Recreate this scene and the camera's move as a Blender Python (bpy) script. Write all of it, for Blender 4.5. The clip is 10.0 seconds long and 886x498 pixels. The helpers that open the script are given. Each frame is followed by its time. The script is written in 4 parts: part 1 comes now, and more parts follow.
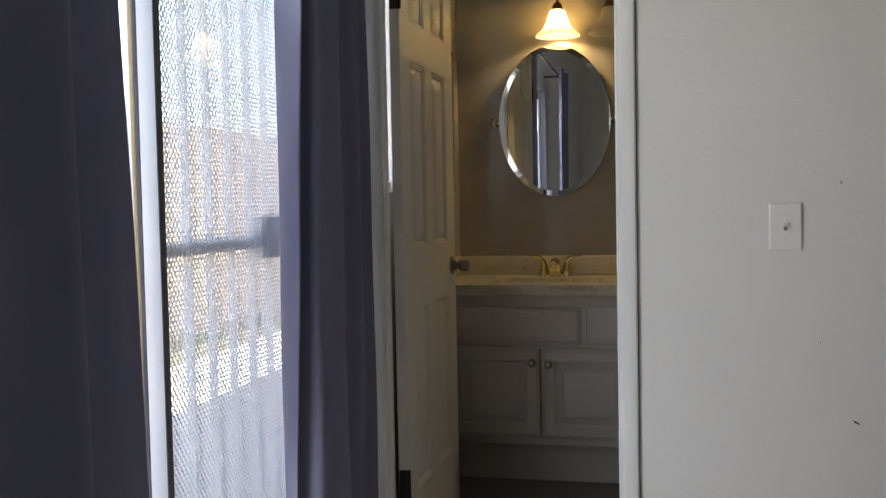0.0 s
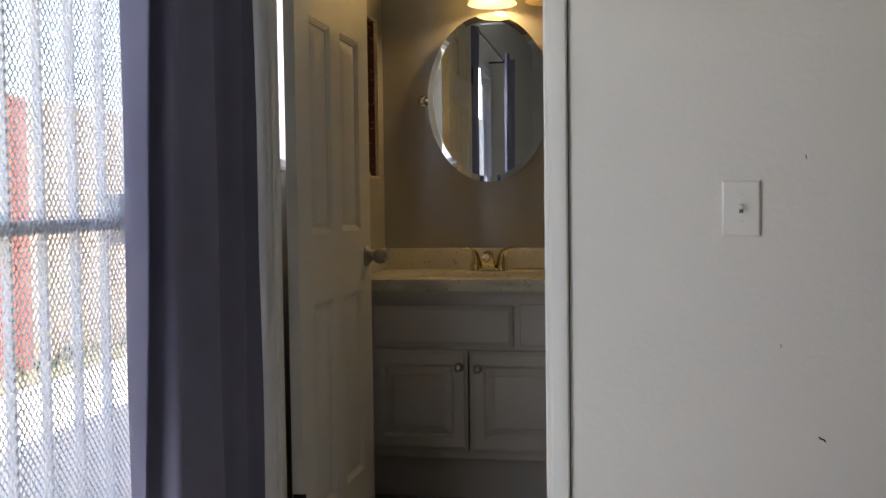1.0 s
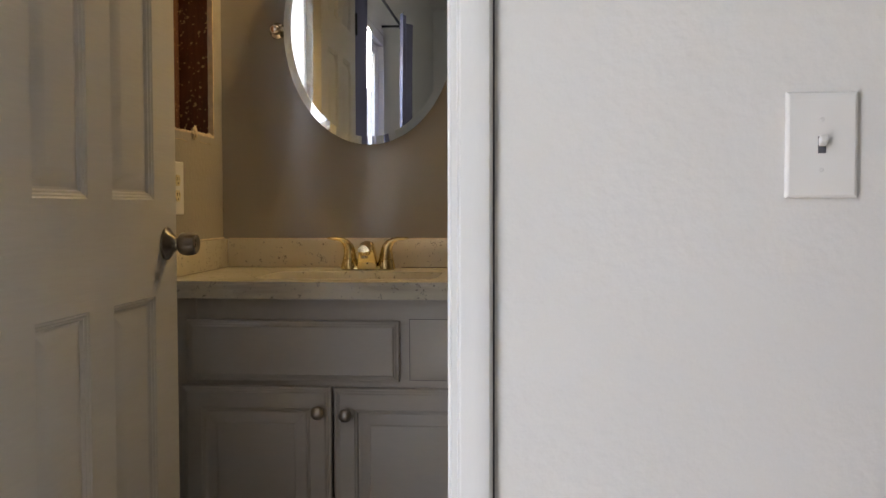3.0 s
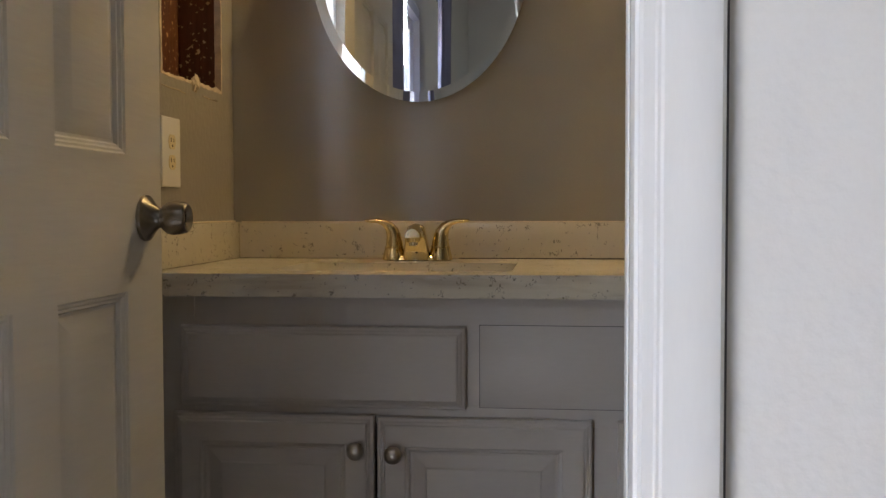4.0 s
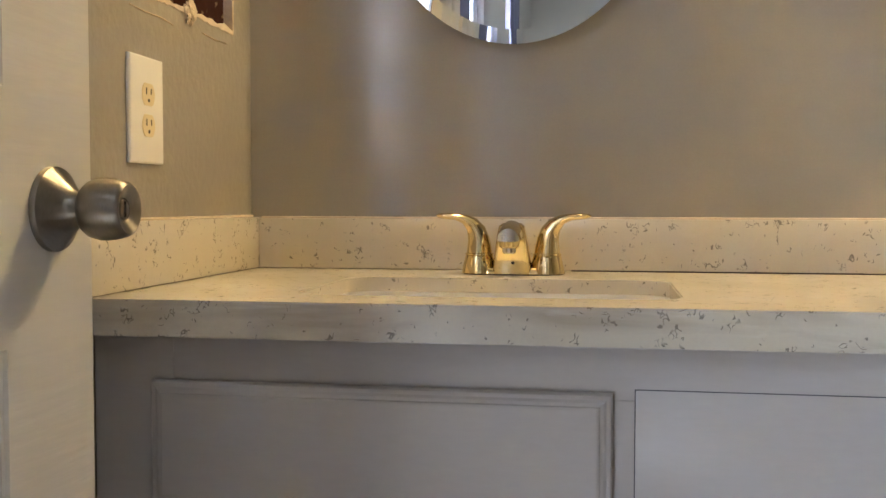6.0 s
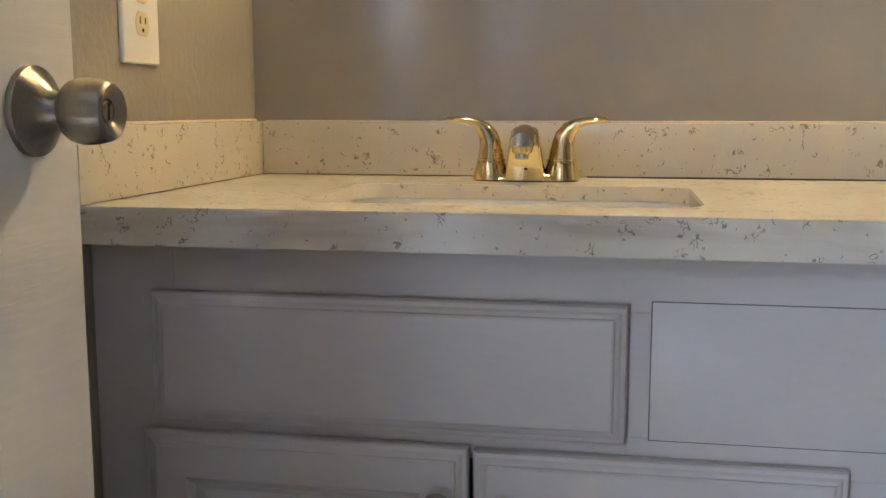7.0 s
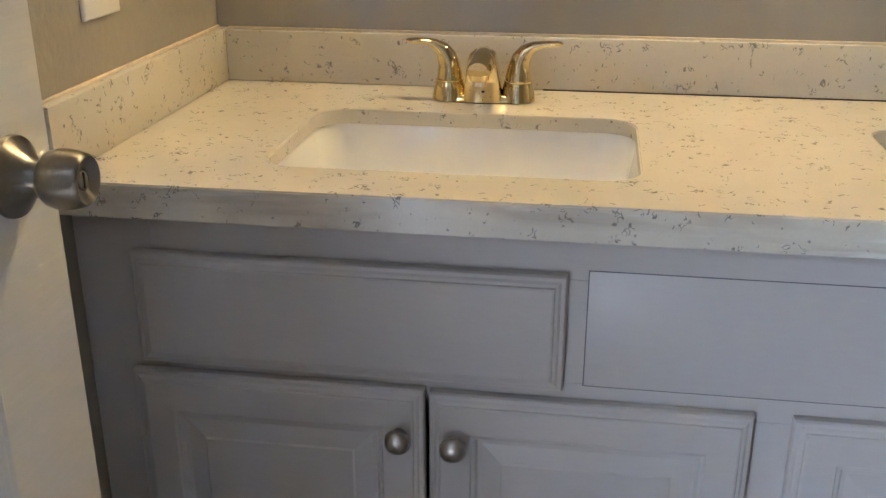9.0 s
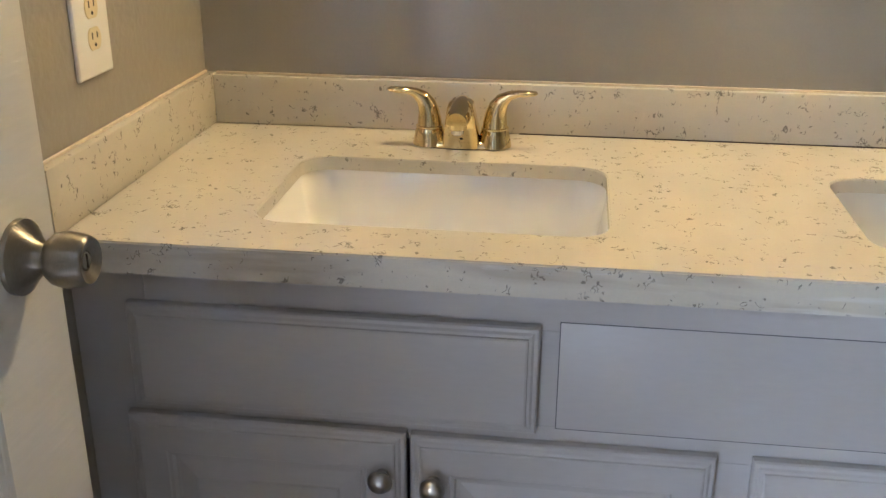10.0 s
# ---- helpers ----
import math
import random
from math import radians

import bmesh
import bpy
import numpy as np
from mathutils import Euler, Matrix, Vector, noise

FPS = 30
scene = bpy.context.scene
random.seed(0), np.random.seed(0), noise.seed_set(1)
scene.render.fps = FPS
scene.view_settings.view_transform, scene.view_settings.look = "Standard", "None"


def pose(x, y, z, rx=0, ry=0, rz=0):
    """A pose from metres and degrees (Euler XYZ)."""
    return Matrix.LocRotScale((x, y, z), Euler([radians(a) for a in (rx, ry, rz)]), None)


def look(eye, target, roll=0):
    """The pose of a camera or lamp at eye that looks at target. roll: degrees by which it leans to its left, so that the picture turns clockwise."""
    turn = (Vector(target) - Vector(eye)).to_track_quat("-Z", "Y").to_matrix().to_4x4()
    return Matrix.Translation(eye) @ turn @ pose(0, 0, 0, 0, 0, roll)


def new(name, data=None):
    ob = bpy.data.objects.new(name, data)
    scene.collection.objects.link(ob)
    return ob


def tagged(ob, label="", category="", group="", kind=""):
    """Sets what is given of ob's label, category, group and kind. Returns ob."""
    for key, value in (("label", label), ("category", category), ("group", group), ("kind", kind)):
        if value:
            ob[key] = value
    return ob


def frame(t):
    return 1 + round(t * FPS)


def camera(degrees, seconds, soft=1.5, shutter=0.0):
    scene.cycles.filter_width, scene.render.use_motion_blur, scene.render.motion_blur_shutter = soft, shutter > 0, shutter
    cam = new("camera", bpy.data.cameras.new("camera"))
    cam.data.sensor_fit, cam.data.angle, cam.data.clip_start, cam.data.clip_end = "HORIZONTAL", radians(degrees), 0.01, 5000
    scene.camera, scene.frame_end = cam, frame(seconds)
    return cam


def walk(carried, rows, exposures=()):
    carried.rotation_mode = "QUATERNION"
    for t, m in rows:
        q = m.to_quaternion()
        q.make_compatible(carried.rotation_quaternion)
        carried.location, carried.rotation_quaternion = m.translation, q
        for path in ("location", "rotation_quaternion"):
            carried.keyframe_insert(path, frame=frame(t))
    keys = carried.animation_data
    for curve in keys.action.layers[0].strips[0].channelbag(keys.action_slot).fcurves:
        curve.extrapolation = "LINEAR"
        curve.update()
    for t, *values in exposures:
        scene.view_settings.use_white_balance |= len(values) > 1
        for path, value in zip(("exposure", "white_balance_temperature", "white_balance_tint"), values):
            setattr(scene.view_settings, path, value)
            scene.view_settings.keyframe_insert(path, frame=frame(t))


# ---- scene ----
cam = camera(48.0, 10.0)
METRES, EYE, TILT, LEAN, TURN = 3.3, 1.128, -0.7, 0.0, 13.1
ROWS = [
    (0.0, 0.0, 0.0, 0.0, -0.04, -1.96, 1.14),
    (0.5, 0.0218, 0.0662, -0.0124, -0.92, -1.87, 0.95),
    (1.0, 0.0443, 0.131, -0.0161, -2.41, -1.99, 0.8),
    (1.5, 0.047, 0.2105, -0.0211, -7.22, -1.87, 0.57),
    (2.0, 0.0584, 0.2921, -0.0273, -8.22, -1.84, 0.41),
    (2.5, 0.0807, 0.378, -0.0321, -8.32, -1.79, 0.26),
    (4.0, 0.0887, 0.6577, -0.0579, -6.66, -1.58, 0.21),
    (4.5, 0.0869, 0.7322, -0.058, -5.83, -1.48, 0.2),
    (5.0, 0.0875, 0.7968, -0.0562, -5.37, -1.47, 0.12),
    (5.5, 0.0831, 0.8413, -0.0568, -4.53, -1.49, 0.04),
    (7.0, 0.0885, 0.8797, -0.0584, -3.09, -7.24, 0.02),
    (7.5, 0.091, 0.8806, -0.0375, -2.98, -11.61, -0.03),
    (8.0, 0.0966, 0.8788, -0.0164, -3.02, -11.88, -0.06),
    (8.5, 0.0962, 0.8747, -0.0031, -3.84, -17.93, 0.07),
    (9.0, 0.0949, 0.8694, 0.0128, -4.5, -20.78, 0.03),
    (9.5, 0.0968, 0.8635, 0.0234, -5.16, -20.84, -0.05),
    (10.0, 0.0954, 0.8584, 0.0384, -5.45, -20.97, -0.18),
]
EXPOSURES = [(0.0, 2.70, 7250, 13), (1.0, 2.68, 7400, 14), (1.5, 2.62, 7450, 16), (2.0, 3.04, 7500, 17), (2.5, 3.32, 7450, 16), (4.0, 3.36, 7000, 17),
             (4.5, 3.56, 6750, 16), (5.0, 4.32, 6650, 15), (5.5, 4.60, 6600, 15), (7.0, 4.55, 5900, 15), (10.0, 4.50, 5800, 14)]
walk(cam, [(t, pose(0, 0, EYE, TILT, LEAN, TURN) @ pose(METRES * x, METRES * y, METRES * z, 90 + pitch, roll, yaw)) for t, x, y, z, yaw, pitch, roll in ROWS], EXPOSURES)

# ---- light ----
SUN_EL, SUN_AZ = 64.0, 98.0
world = bpy.data.worlds.new("world")
scene.world = world
world.use_nodes = True
wn = world.node_tree
sky = wn.nodes.new("ShaderNodeTexSky")
sky.sky_type, sky.sun_disc = "NISHITA", False
sky.sun_elevation, sky.sun_rotation = radians(SUN_EL), radians(SUN_AZ)
wn.nodes["Background"].inputs["Strength"].default_value = 0.145
wn.links.new(sky.outputs["Color"], wn.nodes["Background"].inputs["Color"])

sun = new("sun", bpy.data.lights.new("sun", "SUN"))
sun.data.energy, sun.data.angle, sun.data.color = 4.2, radians(0.5), (1.0, 0.95, 0.87)
sun_dir = Vector((math.sin(radians(SUN_AZ)) * math.cos(radians(SUN_EL)), math.cos(radians(SUN_AZ)) * math.cos(radians(SUN_EL)), math.sin(radians(SUN_EL))))
sun.matrix_world = look(sun_dir * 20, (0, 0, 0))


def bulb_lamp(x, y, z, watts):
    ob = new("bulb_light", bpy.data.lights.new("bulb_light", "POINT"))
    ob.data.energy, ob.data.color, ob.data.shadow_soft_size = watts, (1.0, 0.74, 0.36), 0.022
    ob.location = (x, y, z)


BULB_Z, LAMP_Y = 1.872, 4.30
# shades three and four are added, unseen; four is lit to warm the right
SHADES = (-0.478, -0.255, -0.032, 0.191)
LIT = (True, False, False, True)
for sx, lit in zip(SHADES, LIT):
    if lit:
        bulb_lamp(sx, LAMP_Y, BULB_Z, 0.72)

# added area lamps inside the glass door: sky above, sunlit patio's bounce below
def door_light(name, z, tall, watts, colour):
    ob = new(name, bpy.data.lights.new(name, "AREA"))
    ob.data.shape, ob.data.size, ob.data.size_y = "RECTANGLE", 0.58, tall
    ob.data.energy, ob.data.color = watts, colour
    ob.matrix_world = look((-0.938, 1.83, z), (1.0, 1.83, z))


door_light("skylight", 1.80, 0.34, 1.08, (0.80, 0.90, 1.0))
door_light("patio_light", 0.25, 0.44, 0.98, (0.86, 0.93, 1.0))


# ---- materials ----
def mat(name, base, rough=0.5, metal=0.0, var=0.08, var_scale=6.0, grain=0.0, grain_scale=400.0, bump=0.0, bump_scale=60.0, bump_dist=0.001, stretch=(1, 1, 1), coat=0.0, spec=0.5):
    """A surface with broad and fine variation of colour and gloss, and relief."""
    m = bpy.data.materials.new(name)
    m.use_nodes = True
    nt = m.node_tree
    b = nt.nodes["Principled BSDF"]
    b.inputs["Metallic"].default_value = metal
    b.inputs["Coat Weight"].default_value = coat
    b.inputs["Specular IOR Level"].default_value = spec
    tc = nt.nodes.new("ShaderNodeTexCoord")
    mp = nt.nodes.new("ShaderNodeMapping")
    mp.inputs["Scale"].default_value = stretch
    nt.links.new(tc.outputs["Object"], mp.inputs["Vector"])

    def noise_tex(scale, detail=4.0):
        n = nt.nodes.new("ShaderNodeTexNoise")
        n.inputs["Scale"].default_value, n.inputs["Detail"].default_value = scale, detail
        nt.links.new(mp.outputs["Vector"], n.inputs["Vector"])
        return n.outputs["Fac"]

    big, fine = noise_tex(var_scale), noise_tex(grain_scale, 2.0)
    add = nt.nodes.new("ShaderNodeMath")
    add.operation = "MULTIPLY_ADD"
    nt.links.new(fine, add.inputs[0])
    add.inputs[1].default_value = grain / max(var, 1e-4)
    nt.links.new(big, add.inputs[2])
    ramp = nt.nodes.new("ShaderNodeMapRange")
    centre = 0.5 + 0.5 * grain / max(var, 1e-4)
    ramp.inputs["From Min"].default_value, ramp.inputs["From Max"].default_value = centre - 0.5, centre + 0.5
    ramp.inputs["To Min"].default_value, ramp.inputs["To Max"].default_value = 1 - var * 2, 1 + var * 2
    ramp.clamp = False
    nt.links.new(add.outputs[0], ramp.inputs["Value"])
    mul = nt.nodes.new("ShaderNodeVectorMath")
    mul.operation = "SCALE"
    mul.inputs[0].default_value = base
    nt.links.new(ramp.outputs[0], mul.inputs["Scale"])
    nt.links.new(mul.outputs[0], b.inputs["Base Color"])
    rr = nt.nodes.new("ShaderNodeMapRange")
    rr.inputs["To Min"].default_value, rr.inputs["To Max"].default_value = max(rough - 0.03, 0.02), min(rough + 0.03, 1)
    nt.links.new(big, rr.inputs["Value"])
    nt.links.new(rr.outputs[0], b.inputs["Roughness"])
    if bump:
        bp = nt.nodes.new("ShaderNodeBump")
        bp.inputs["Strength"].default_value, bp.inputs["Distance"].default_value = bump, bump_dist
        nt.links.new(noise_tex(bump_scale, 5.0), bp.inputs["Height"])
        nt.links.new(bp.outputs[0], b.inputs["Normal"])
    return m


def stone_mat(name="cream_speckled_stone", worn=0.0):
    """Cream engineered stone with scattered dark flecks and faint veins."""
    m = mat(name, (0.63, 0.585, 0.485), 0.20, var=0.04, var_scale=9, grain=0.02, grain_scale=300)
    nt = m.node_tree
    b = nt.nodes["Principled BSDF"]
    base = b.inputs["Base Color"].links[0].from_socket
    tc = nt.nodes.new("ShaderNodeTexCoord")

    def layer(scale, lo, hi, stretch, rot, detail, distort):
        mp = nt.nodes.new("ShaderNodeMapping")
        mp.inputs["Scale"].default_value, mp.inputs["Rotation"].default_value = stretch, rot
        nt.links.new(tc.outputs["Object"], mp.inputs["Vector"])
        n = nt.nodes.new("ShaderNodeTexNoise")
        n.inputs["Scale"].default_value, n.inputs["Detail"].default_value, n.inputs["Distortion"].default_value = scale, detail, distort
        nt.links.new(mp.outputs["Vector"], n.inputs["Vector"])
        r = nt.nodes.new("ShaderNodeMapRange")
        r.inputs["From Min"].default_value, r.inputs["From Max"].default_value = lo, hi
        nt.links.new(n.outputs["Fac"], r.inputs["Value"])
        return r.outputs[0]

    def stroke(scale, width, stretch, rot):
        mp = nt.nodes.new("ShaderNodeMapping")
        mp.inputs["Scale"].default_value, mp.inputs["Rotation"].default_value = stretch, rot
        nt.links.new(tc.outputs["Object"], mp.inputs["Vector"])
        n = nt.nodes.new("ShaderNodeTexNoise")
        n.inputs["Scale"].default_value, n.inputs["Detail"].default_value, n.inputs["Distortion"].default_value = scale, 1.5, 0.8
        nt.links.new(mp.outputs["Vector"], n.inputs["Vector"])
        c = nt.nodes.new("ShaderNodeMath")
        c.operation, c.inputs[1].default_value = "SUBTRACT", 0.5
        nt.links.new(n.outputs["Fac"], c.inputs[0])
        a = nt.nodes.new("ShaderNodeMath")
        a.operation = "ABSOLUTE"
        nt.links.new(c.outputs[0], a.inputs[0])
        r = nt.nodes.new("ShaderNodeMapRange")
        r.inputs["From Min"].default_value, r.inputs["From Max"].default_value = width, width * 0.35
        nt.links.new(a.outputs[0], r.inputs["Value"])
        return r.outputs[0]

    cluster = layer(66, 0.598, 0.635, (1, 1, 1), (0, 0, 0), 2, 0.3)
    fleck = stroke(78, 0.032, (1, 0.7, 0.8), (0.4, 0.2, 0.6))
    cluster_b = layer(34, 0.628, 0.655, (1, 1, 1), (0.3, 0.7, 0.1), 2, 0.3)
    small = stroke(110, 0.045, (1, 0.8, 0.9), (0.1, 0.5, 0.3))
    pale = layer(30, 0.58, 0.75, (1, 0.6, 1), (0.3, 0, 0.5), 4, 1.0)

    def math_node(op, a, c):
        n = nt.nodes.new("ShaderNodeMath")
        n.operation = op
        nt.links.new(a, n.inputs[0])
        nt.links.new(c, n.inputs[1])
        return n.outputs[0]

    dark = math_node("MAXIMUM", math_node("MULTIPLY", cluster, fleck), math_node("MULTIPLY", cluster_b, small))

    def blend(fac, a, colour, amount):
        n = nt.nodes.new("ShaderNodeMix")
        n.data_type = "RGBA"
        sc = nt.nodes.new("ShaderNodeMath")
        sc.operation = "MULTIPLY"
        sc.inputs[1].default_value = amount
        nt.links.new(fac, sc.inputs[0])
        nt.links.new(sc.outputs[0], n.inputs["Factor"])
        nt.links.new(a, n.inputs["A"])
        n.inputs["B"].default_value = colour
        return n.outputs["Result"]

    c = blend(pale, base, (0.70, 0.66, 0.58, 1), 0.25)
    c = blend(dark, c, (0.115, 0.105, 0.095, 1), 0.74)
    if worn:
        c = blend(layer(9, 0.50, 0.66, (0.5, 1, 2.2), (0, 0, 0), 5, 0.6), c, (0.26, 0.19, 0.13, 1), worn)
        c = blend(layer(14, 0.60, 0.66, (0.35, 1, 3.0), (0, 0, 0.2), 4, 0.4), c, (0.78, 0.77, 0.74, 1), worn)
    nt.links.new(c, b.inputs["Base Color"])
    return m


def flecked(m, scale, lo, hi, colour):
    """Pale chips scattered over a dark surface."""
    nt = m.node_tree
    b = nt.nodes["Principled BSDF"]
    base = b.inputs["Base Color"].links[0].from_socket
    tc = nt.nodes.new("ShaderNodeTexCoord")
    n = nt.nodes.new("ShaderNodeTexNoise")
    n.inputs["Scale"].default_value, n.inputs["Detail"].default_value = scale, 3.0
    nt.links.new(tc.outputs["Object"], n.inputs["Vector"])
    r = nt.nodes.new("ShaderNodeMapRange")
    r.inputs["From Min"].default_value, r.inputs["From Max"].default_value = lo, hi
    nt.links.new(n.outputs["Fac"], r.inputs["Value"])
    mix = nt.nodes.new("ShaderNodeMix")
    mix.data_type = "RGBA"
    nt.links.new(r.outputs[0], mix.inputs["Factor"])
    nt.links.new(base, mix.inputs["A"])
    mix.inputs["B"].default_value = colour
    nt.links.new(mix.outputs["Result"], b.inputs["Base Color"])
    return m


def glass_mat(name, rough=0.0, tint=(1, 1, 1, 1)):
    """Thin window glass: clear with a reflection by angle."""
    m = bpy.data.materials.new(name)
    m.use_nodes = True
    nt = m.node_tree
    out = nt.nodes["Material Output"]
    tr, gl = nt.nodes.new("ShaderNodeBsdfTransparent"), nt.nodes.new("ShaderNodeBsdfGlossy")
    tr.inputs["Color"].default_value = tint
    gl.inputs["Roughness"].default_value = rough
    lw = nt.nodes.new("ShaderNodeLayerWeight")
    lw.inputs["Blend"].default_value = 0.5
    po = nt.nodes.new("ShaderNodeMath")
    po.operation, po.inputs[1].default_value = "POWER", 5.0
    nt.links.new(lw.outputs["Facing"], po.inputs[0])
    fr = nt.nodes.new("ShaderNodeMath")
    fr.operation, fr.inputs[1].default_value, fr.inputs[2].default_value = "MULTIPLY_ADD", 0.6, 0.03
    nt.links.new(po.outputs[0], fr.inputs[0])
    mix = nt.nodes.new("ShaderNodeMixShader")
    nt.links.new(fr.outputs[0], mix.inputs[0])
    nt.links.new(tr.outputs[0], mix.inputs[1])
    nt.links.new(gl.outputs[0], mix.inputs[2])
    nt.links.new(mix.outputs[0], out.inputs["Surface"])
    return m


def thin_mat(name, base, through_share, rough=0.8, emit=0.0, emit_col=(1, 0.6, 0.25, 1)):
    """Cloth or frosted glass that lets some light through."""
    m = mat(name, base, rough, var=0.06, var_scale=5, grain=0.05, grain_scale=900, bump=0.25, bump_scale=900, bump_dist=0.0004)
    nt = m.node_tree
    b, out = nt.nodes["Principled BSDF"], nt.nodes["Material Output"]
    tl = nt.nodes.new("ShaderNodeBsdfTranslucent")
    nt.links.new(b.inputs["Base Color"].links[0].from_socket, tl.inputs["Color"])
    mix = nt.nodes.new("ShaderNodeMixShader")
    mix.inputs[0].default_value = through_share
    nt.links.new(b.outputs[0], mix.inputs[1])
    nt.links.new(tl.outputs[0], mix.inputs[2])
    nt.links.new(mix.outputs[0], out.inputs["Surface"])
    if emit:
        b.inputs["Emission Color"].default_value, b.inputs["Emission Strength"].default_value = emit_col, emit
    return m


M_WALL = mat("white_wall_paint", (0.76, 0.75, 0.72), 0.45, var=0.015, var_scale=3, grain=0.012, grain_scale=250, bump=0.35, bump_scale=70, bump_dist=0.0032)
M_TAUPE = mat("taupe_satin_paint", (0.335, 0.308, 0.262), 0.34, var=0.025, var_scale=4, grain=0.02, grain_scale=260, bump=0.5, bump_scale=75, bump_dist=0.0022)
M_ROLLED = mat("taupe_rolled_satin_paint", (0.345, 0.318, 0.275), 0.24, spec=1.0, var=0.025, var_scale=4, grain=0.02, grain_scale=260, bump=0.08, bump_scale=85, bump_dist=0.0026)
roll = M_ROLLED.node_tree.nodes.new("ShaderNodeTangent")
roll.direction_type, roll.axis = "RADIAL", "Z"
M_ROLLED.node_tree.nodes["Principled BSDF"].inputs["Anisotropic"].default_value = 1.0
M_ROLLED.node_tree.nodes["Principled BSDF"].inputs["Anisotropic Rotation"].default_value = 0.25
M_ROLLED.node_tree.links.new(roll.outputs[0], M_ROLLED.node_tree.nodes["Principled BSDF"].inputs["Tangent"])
M_CEIL = mat("ceiling_paint", (0.74, 0.73, 0.70), 0.8, var=0.02, bump=0.5, bump_scale=90, bump_dist=0.002)
M_TRIM = mat("white_gloss_trim", (0.78, 0.78, 0.76), 0.34, var=0.02, var_scale=12, grain=0.01, bump=0.05, bump_scale=30, bump_dist=0.0005, stretch=(1, 1, 0.15))
M_DOOR = mat("white_door_paint", (0.70, 0.69, 0.66), 0.38, var=0.02, var_scale=8, grain=0.02, grain_scale=160, bump=0.5, bump_scale=150, bump_dist=0.0010, stretch=(1, 0.09, 1))
M_CAB = mat("grey_cabinet_paint", (0.515, 0.488, 0.468), 0.36, var=0.03, var_scale=7, grain=0.02, grain_scale=180, bump=0.12, bump_scale=90, bump_dist=0.0006, stretch=(0.25, 1, 1))
M_STONE = stone_mat()
M_EDGE = stone_mat("worn_stone_edge", 0.42)
M_SINK = mat("white_porcelain", (0.86, 0.85, 0.81), 0.07, var=0.01, coat=0.5)
M_NICKEL = mat("brushed_nickel", (0.50, 0.475, 0.445), 0.28, 1.0, var=0.05, var_scale=40, grain=0.05, grain_scale=600, stretch=(0.15, 1, 1))
M_BRUSHED = mat("turned_brushed_nickel", (0.31, 0.285, 0.25), 0.32, 1.0, var=0.05, var_scale=30, grain=0.06, grain_scale=900, stretch=(1, 0.2, 0.2))
tangent = M_BRUSHED.node_tree.nodes.new("ShaderNodeTangent")
tangent.direction_type, tangent.axis = "RADIAL", "X"
M_BRUSHED.node_tree.nodes["Principled BSDF"].inputs["Anisotropic"].default_value = 0.8
M_BRUSHED.node_tree.nodes["Principled BSDF"].inputs["Anisotropic Rotation"].default_value = 0.25
M_BRUSHED.node_tree.links.new(tangent.outputs[0], M_BRUSHED.node_tree.nodes["Principled BSDF"].inputs["Tangent"])
M_CHROME = mat("chrome", (0.72, 0.71, 0.69), 0.08, 1.0, var=0.01)
M_GOLD = mat("polished_brass", (0.80, 0.655, 0.36), 0.055, 1.0, var=0.02, var_scale=30)
M_MIRROR = mat("silvered_mirror", (0.86, 0.88, 0.86), 0.0, 1.0, var=0.0)
M_MIRROR.node_tree.nodes["Principled BSDF"].inputs["Roughness"].default_value = 0.0
for link in list(M_MIRROR.node_tree.nodes["Principled BSDF"].inputs["Roughness"].links):
    M_MIRROR.node_tree.links.remove(link)
M_BLACK = mat("black_metal", (0.012, 0.012, 0.013), 0.45, 0.3, var=0.1, var_scale=30)
M_DARK = mat("dark_recess", (0.02, 0.018, 0.016), 0.8)
M_BRONZE = mat("dark_bronze", (0.10, 0.06, 0.03), 0.35, 0.9, var=0.1, var_scale=30)
M_CURTAIN = thin_mat("slate_purple_curtain", (0.148, 0.150, 0.228), 0.03)
M_PLATE = mat("white_plastic", (0.80, 0.79, 0.76), 0.34, var=0.01)
M_IVORY = mat("ivory_plastic", (0.72, 0.62, 0.40), 0.35, var=0.02)
M_WOOD = mat("rough_redwood", (0.105, 0.034, 0.014), 0.6, var=0.28, var_scale=14, grain=0.25, grain_scale=120, bump=0.6, bump_scale=60, bump_dist=0.003, stretch=(1, 1, 0.12))
flecked(M_WOOD, 95.0, 0.62, 0.66, (0.50, 0.33, 0.15, 1))
M_WOOD_PALE = mat("orange_redwood", (0.20, 0.075, 0.025), 0.6, var=0.3, var_scale=16, grain=0.25, grain_scale=120, bump=0.6, bump_scale=60, bump_dist=0.003, stretch=(1, 1, 0.12))
flecked(M_WOOD_PALE, 80.0, 0.60, 0.64, (0.62, 0.42, 0.20, 1))
M_PLASTER = mat("torn_plasterboard", (0.66, 0.56, 0.42), 0.9, var=0.12, var_scale=60, bump=0.8, bump_scale=160, bump_dist=0.002)
M_FLOOR = mat("grey_floor_vinyl", (0.20, 0.18, 0.16), 0.5, var=0.12, var_scale=5, grain=0.05, grain_scale=90, stretch=(1, 0.2, 1))
M_CARPET = mat("beige_carpet", (0.50, 0.44, 0.37), 0.95, var=0.1, var_scale=9, grain=0.15, grain_scale=500, bump=0.8, bump_scale=500, bump_dist=0.004)
M_VINYL = mat("white_window_vinyl", (0.80, 0.81, 0.82), 0.35, var=0.01)
# gasket grey, also used to colour in shade beside the casing and toggle
M_GASKET_SHADE = mat("grey_gasket_and_shade", (0.10, 0.10, 0.11), 0.6)
M_TANSTRIP = mat("tan_pile_strip", (0.50, 0.38, 0.22), 0.9, var=0.1, var_scale=60)
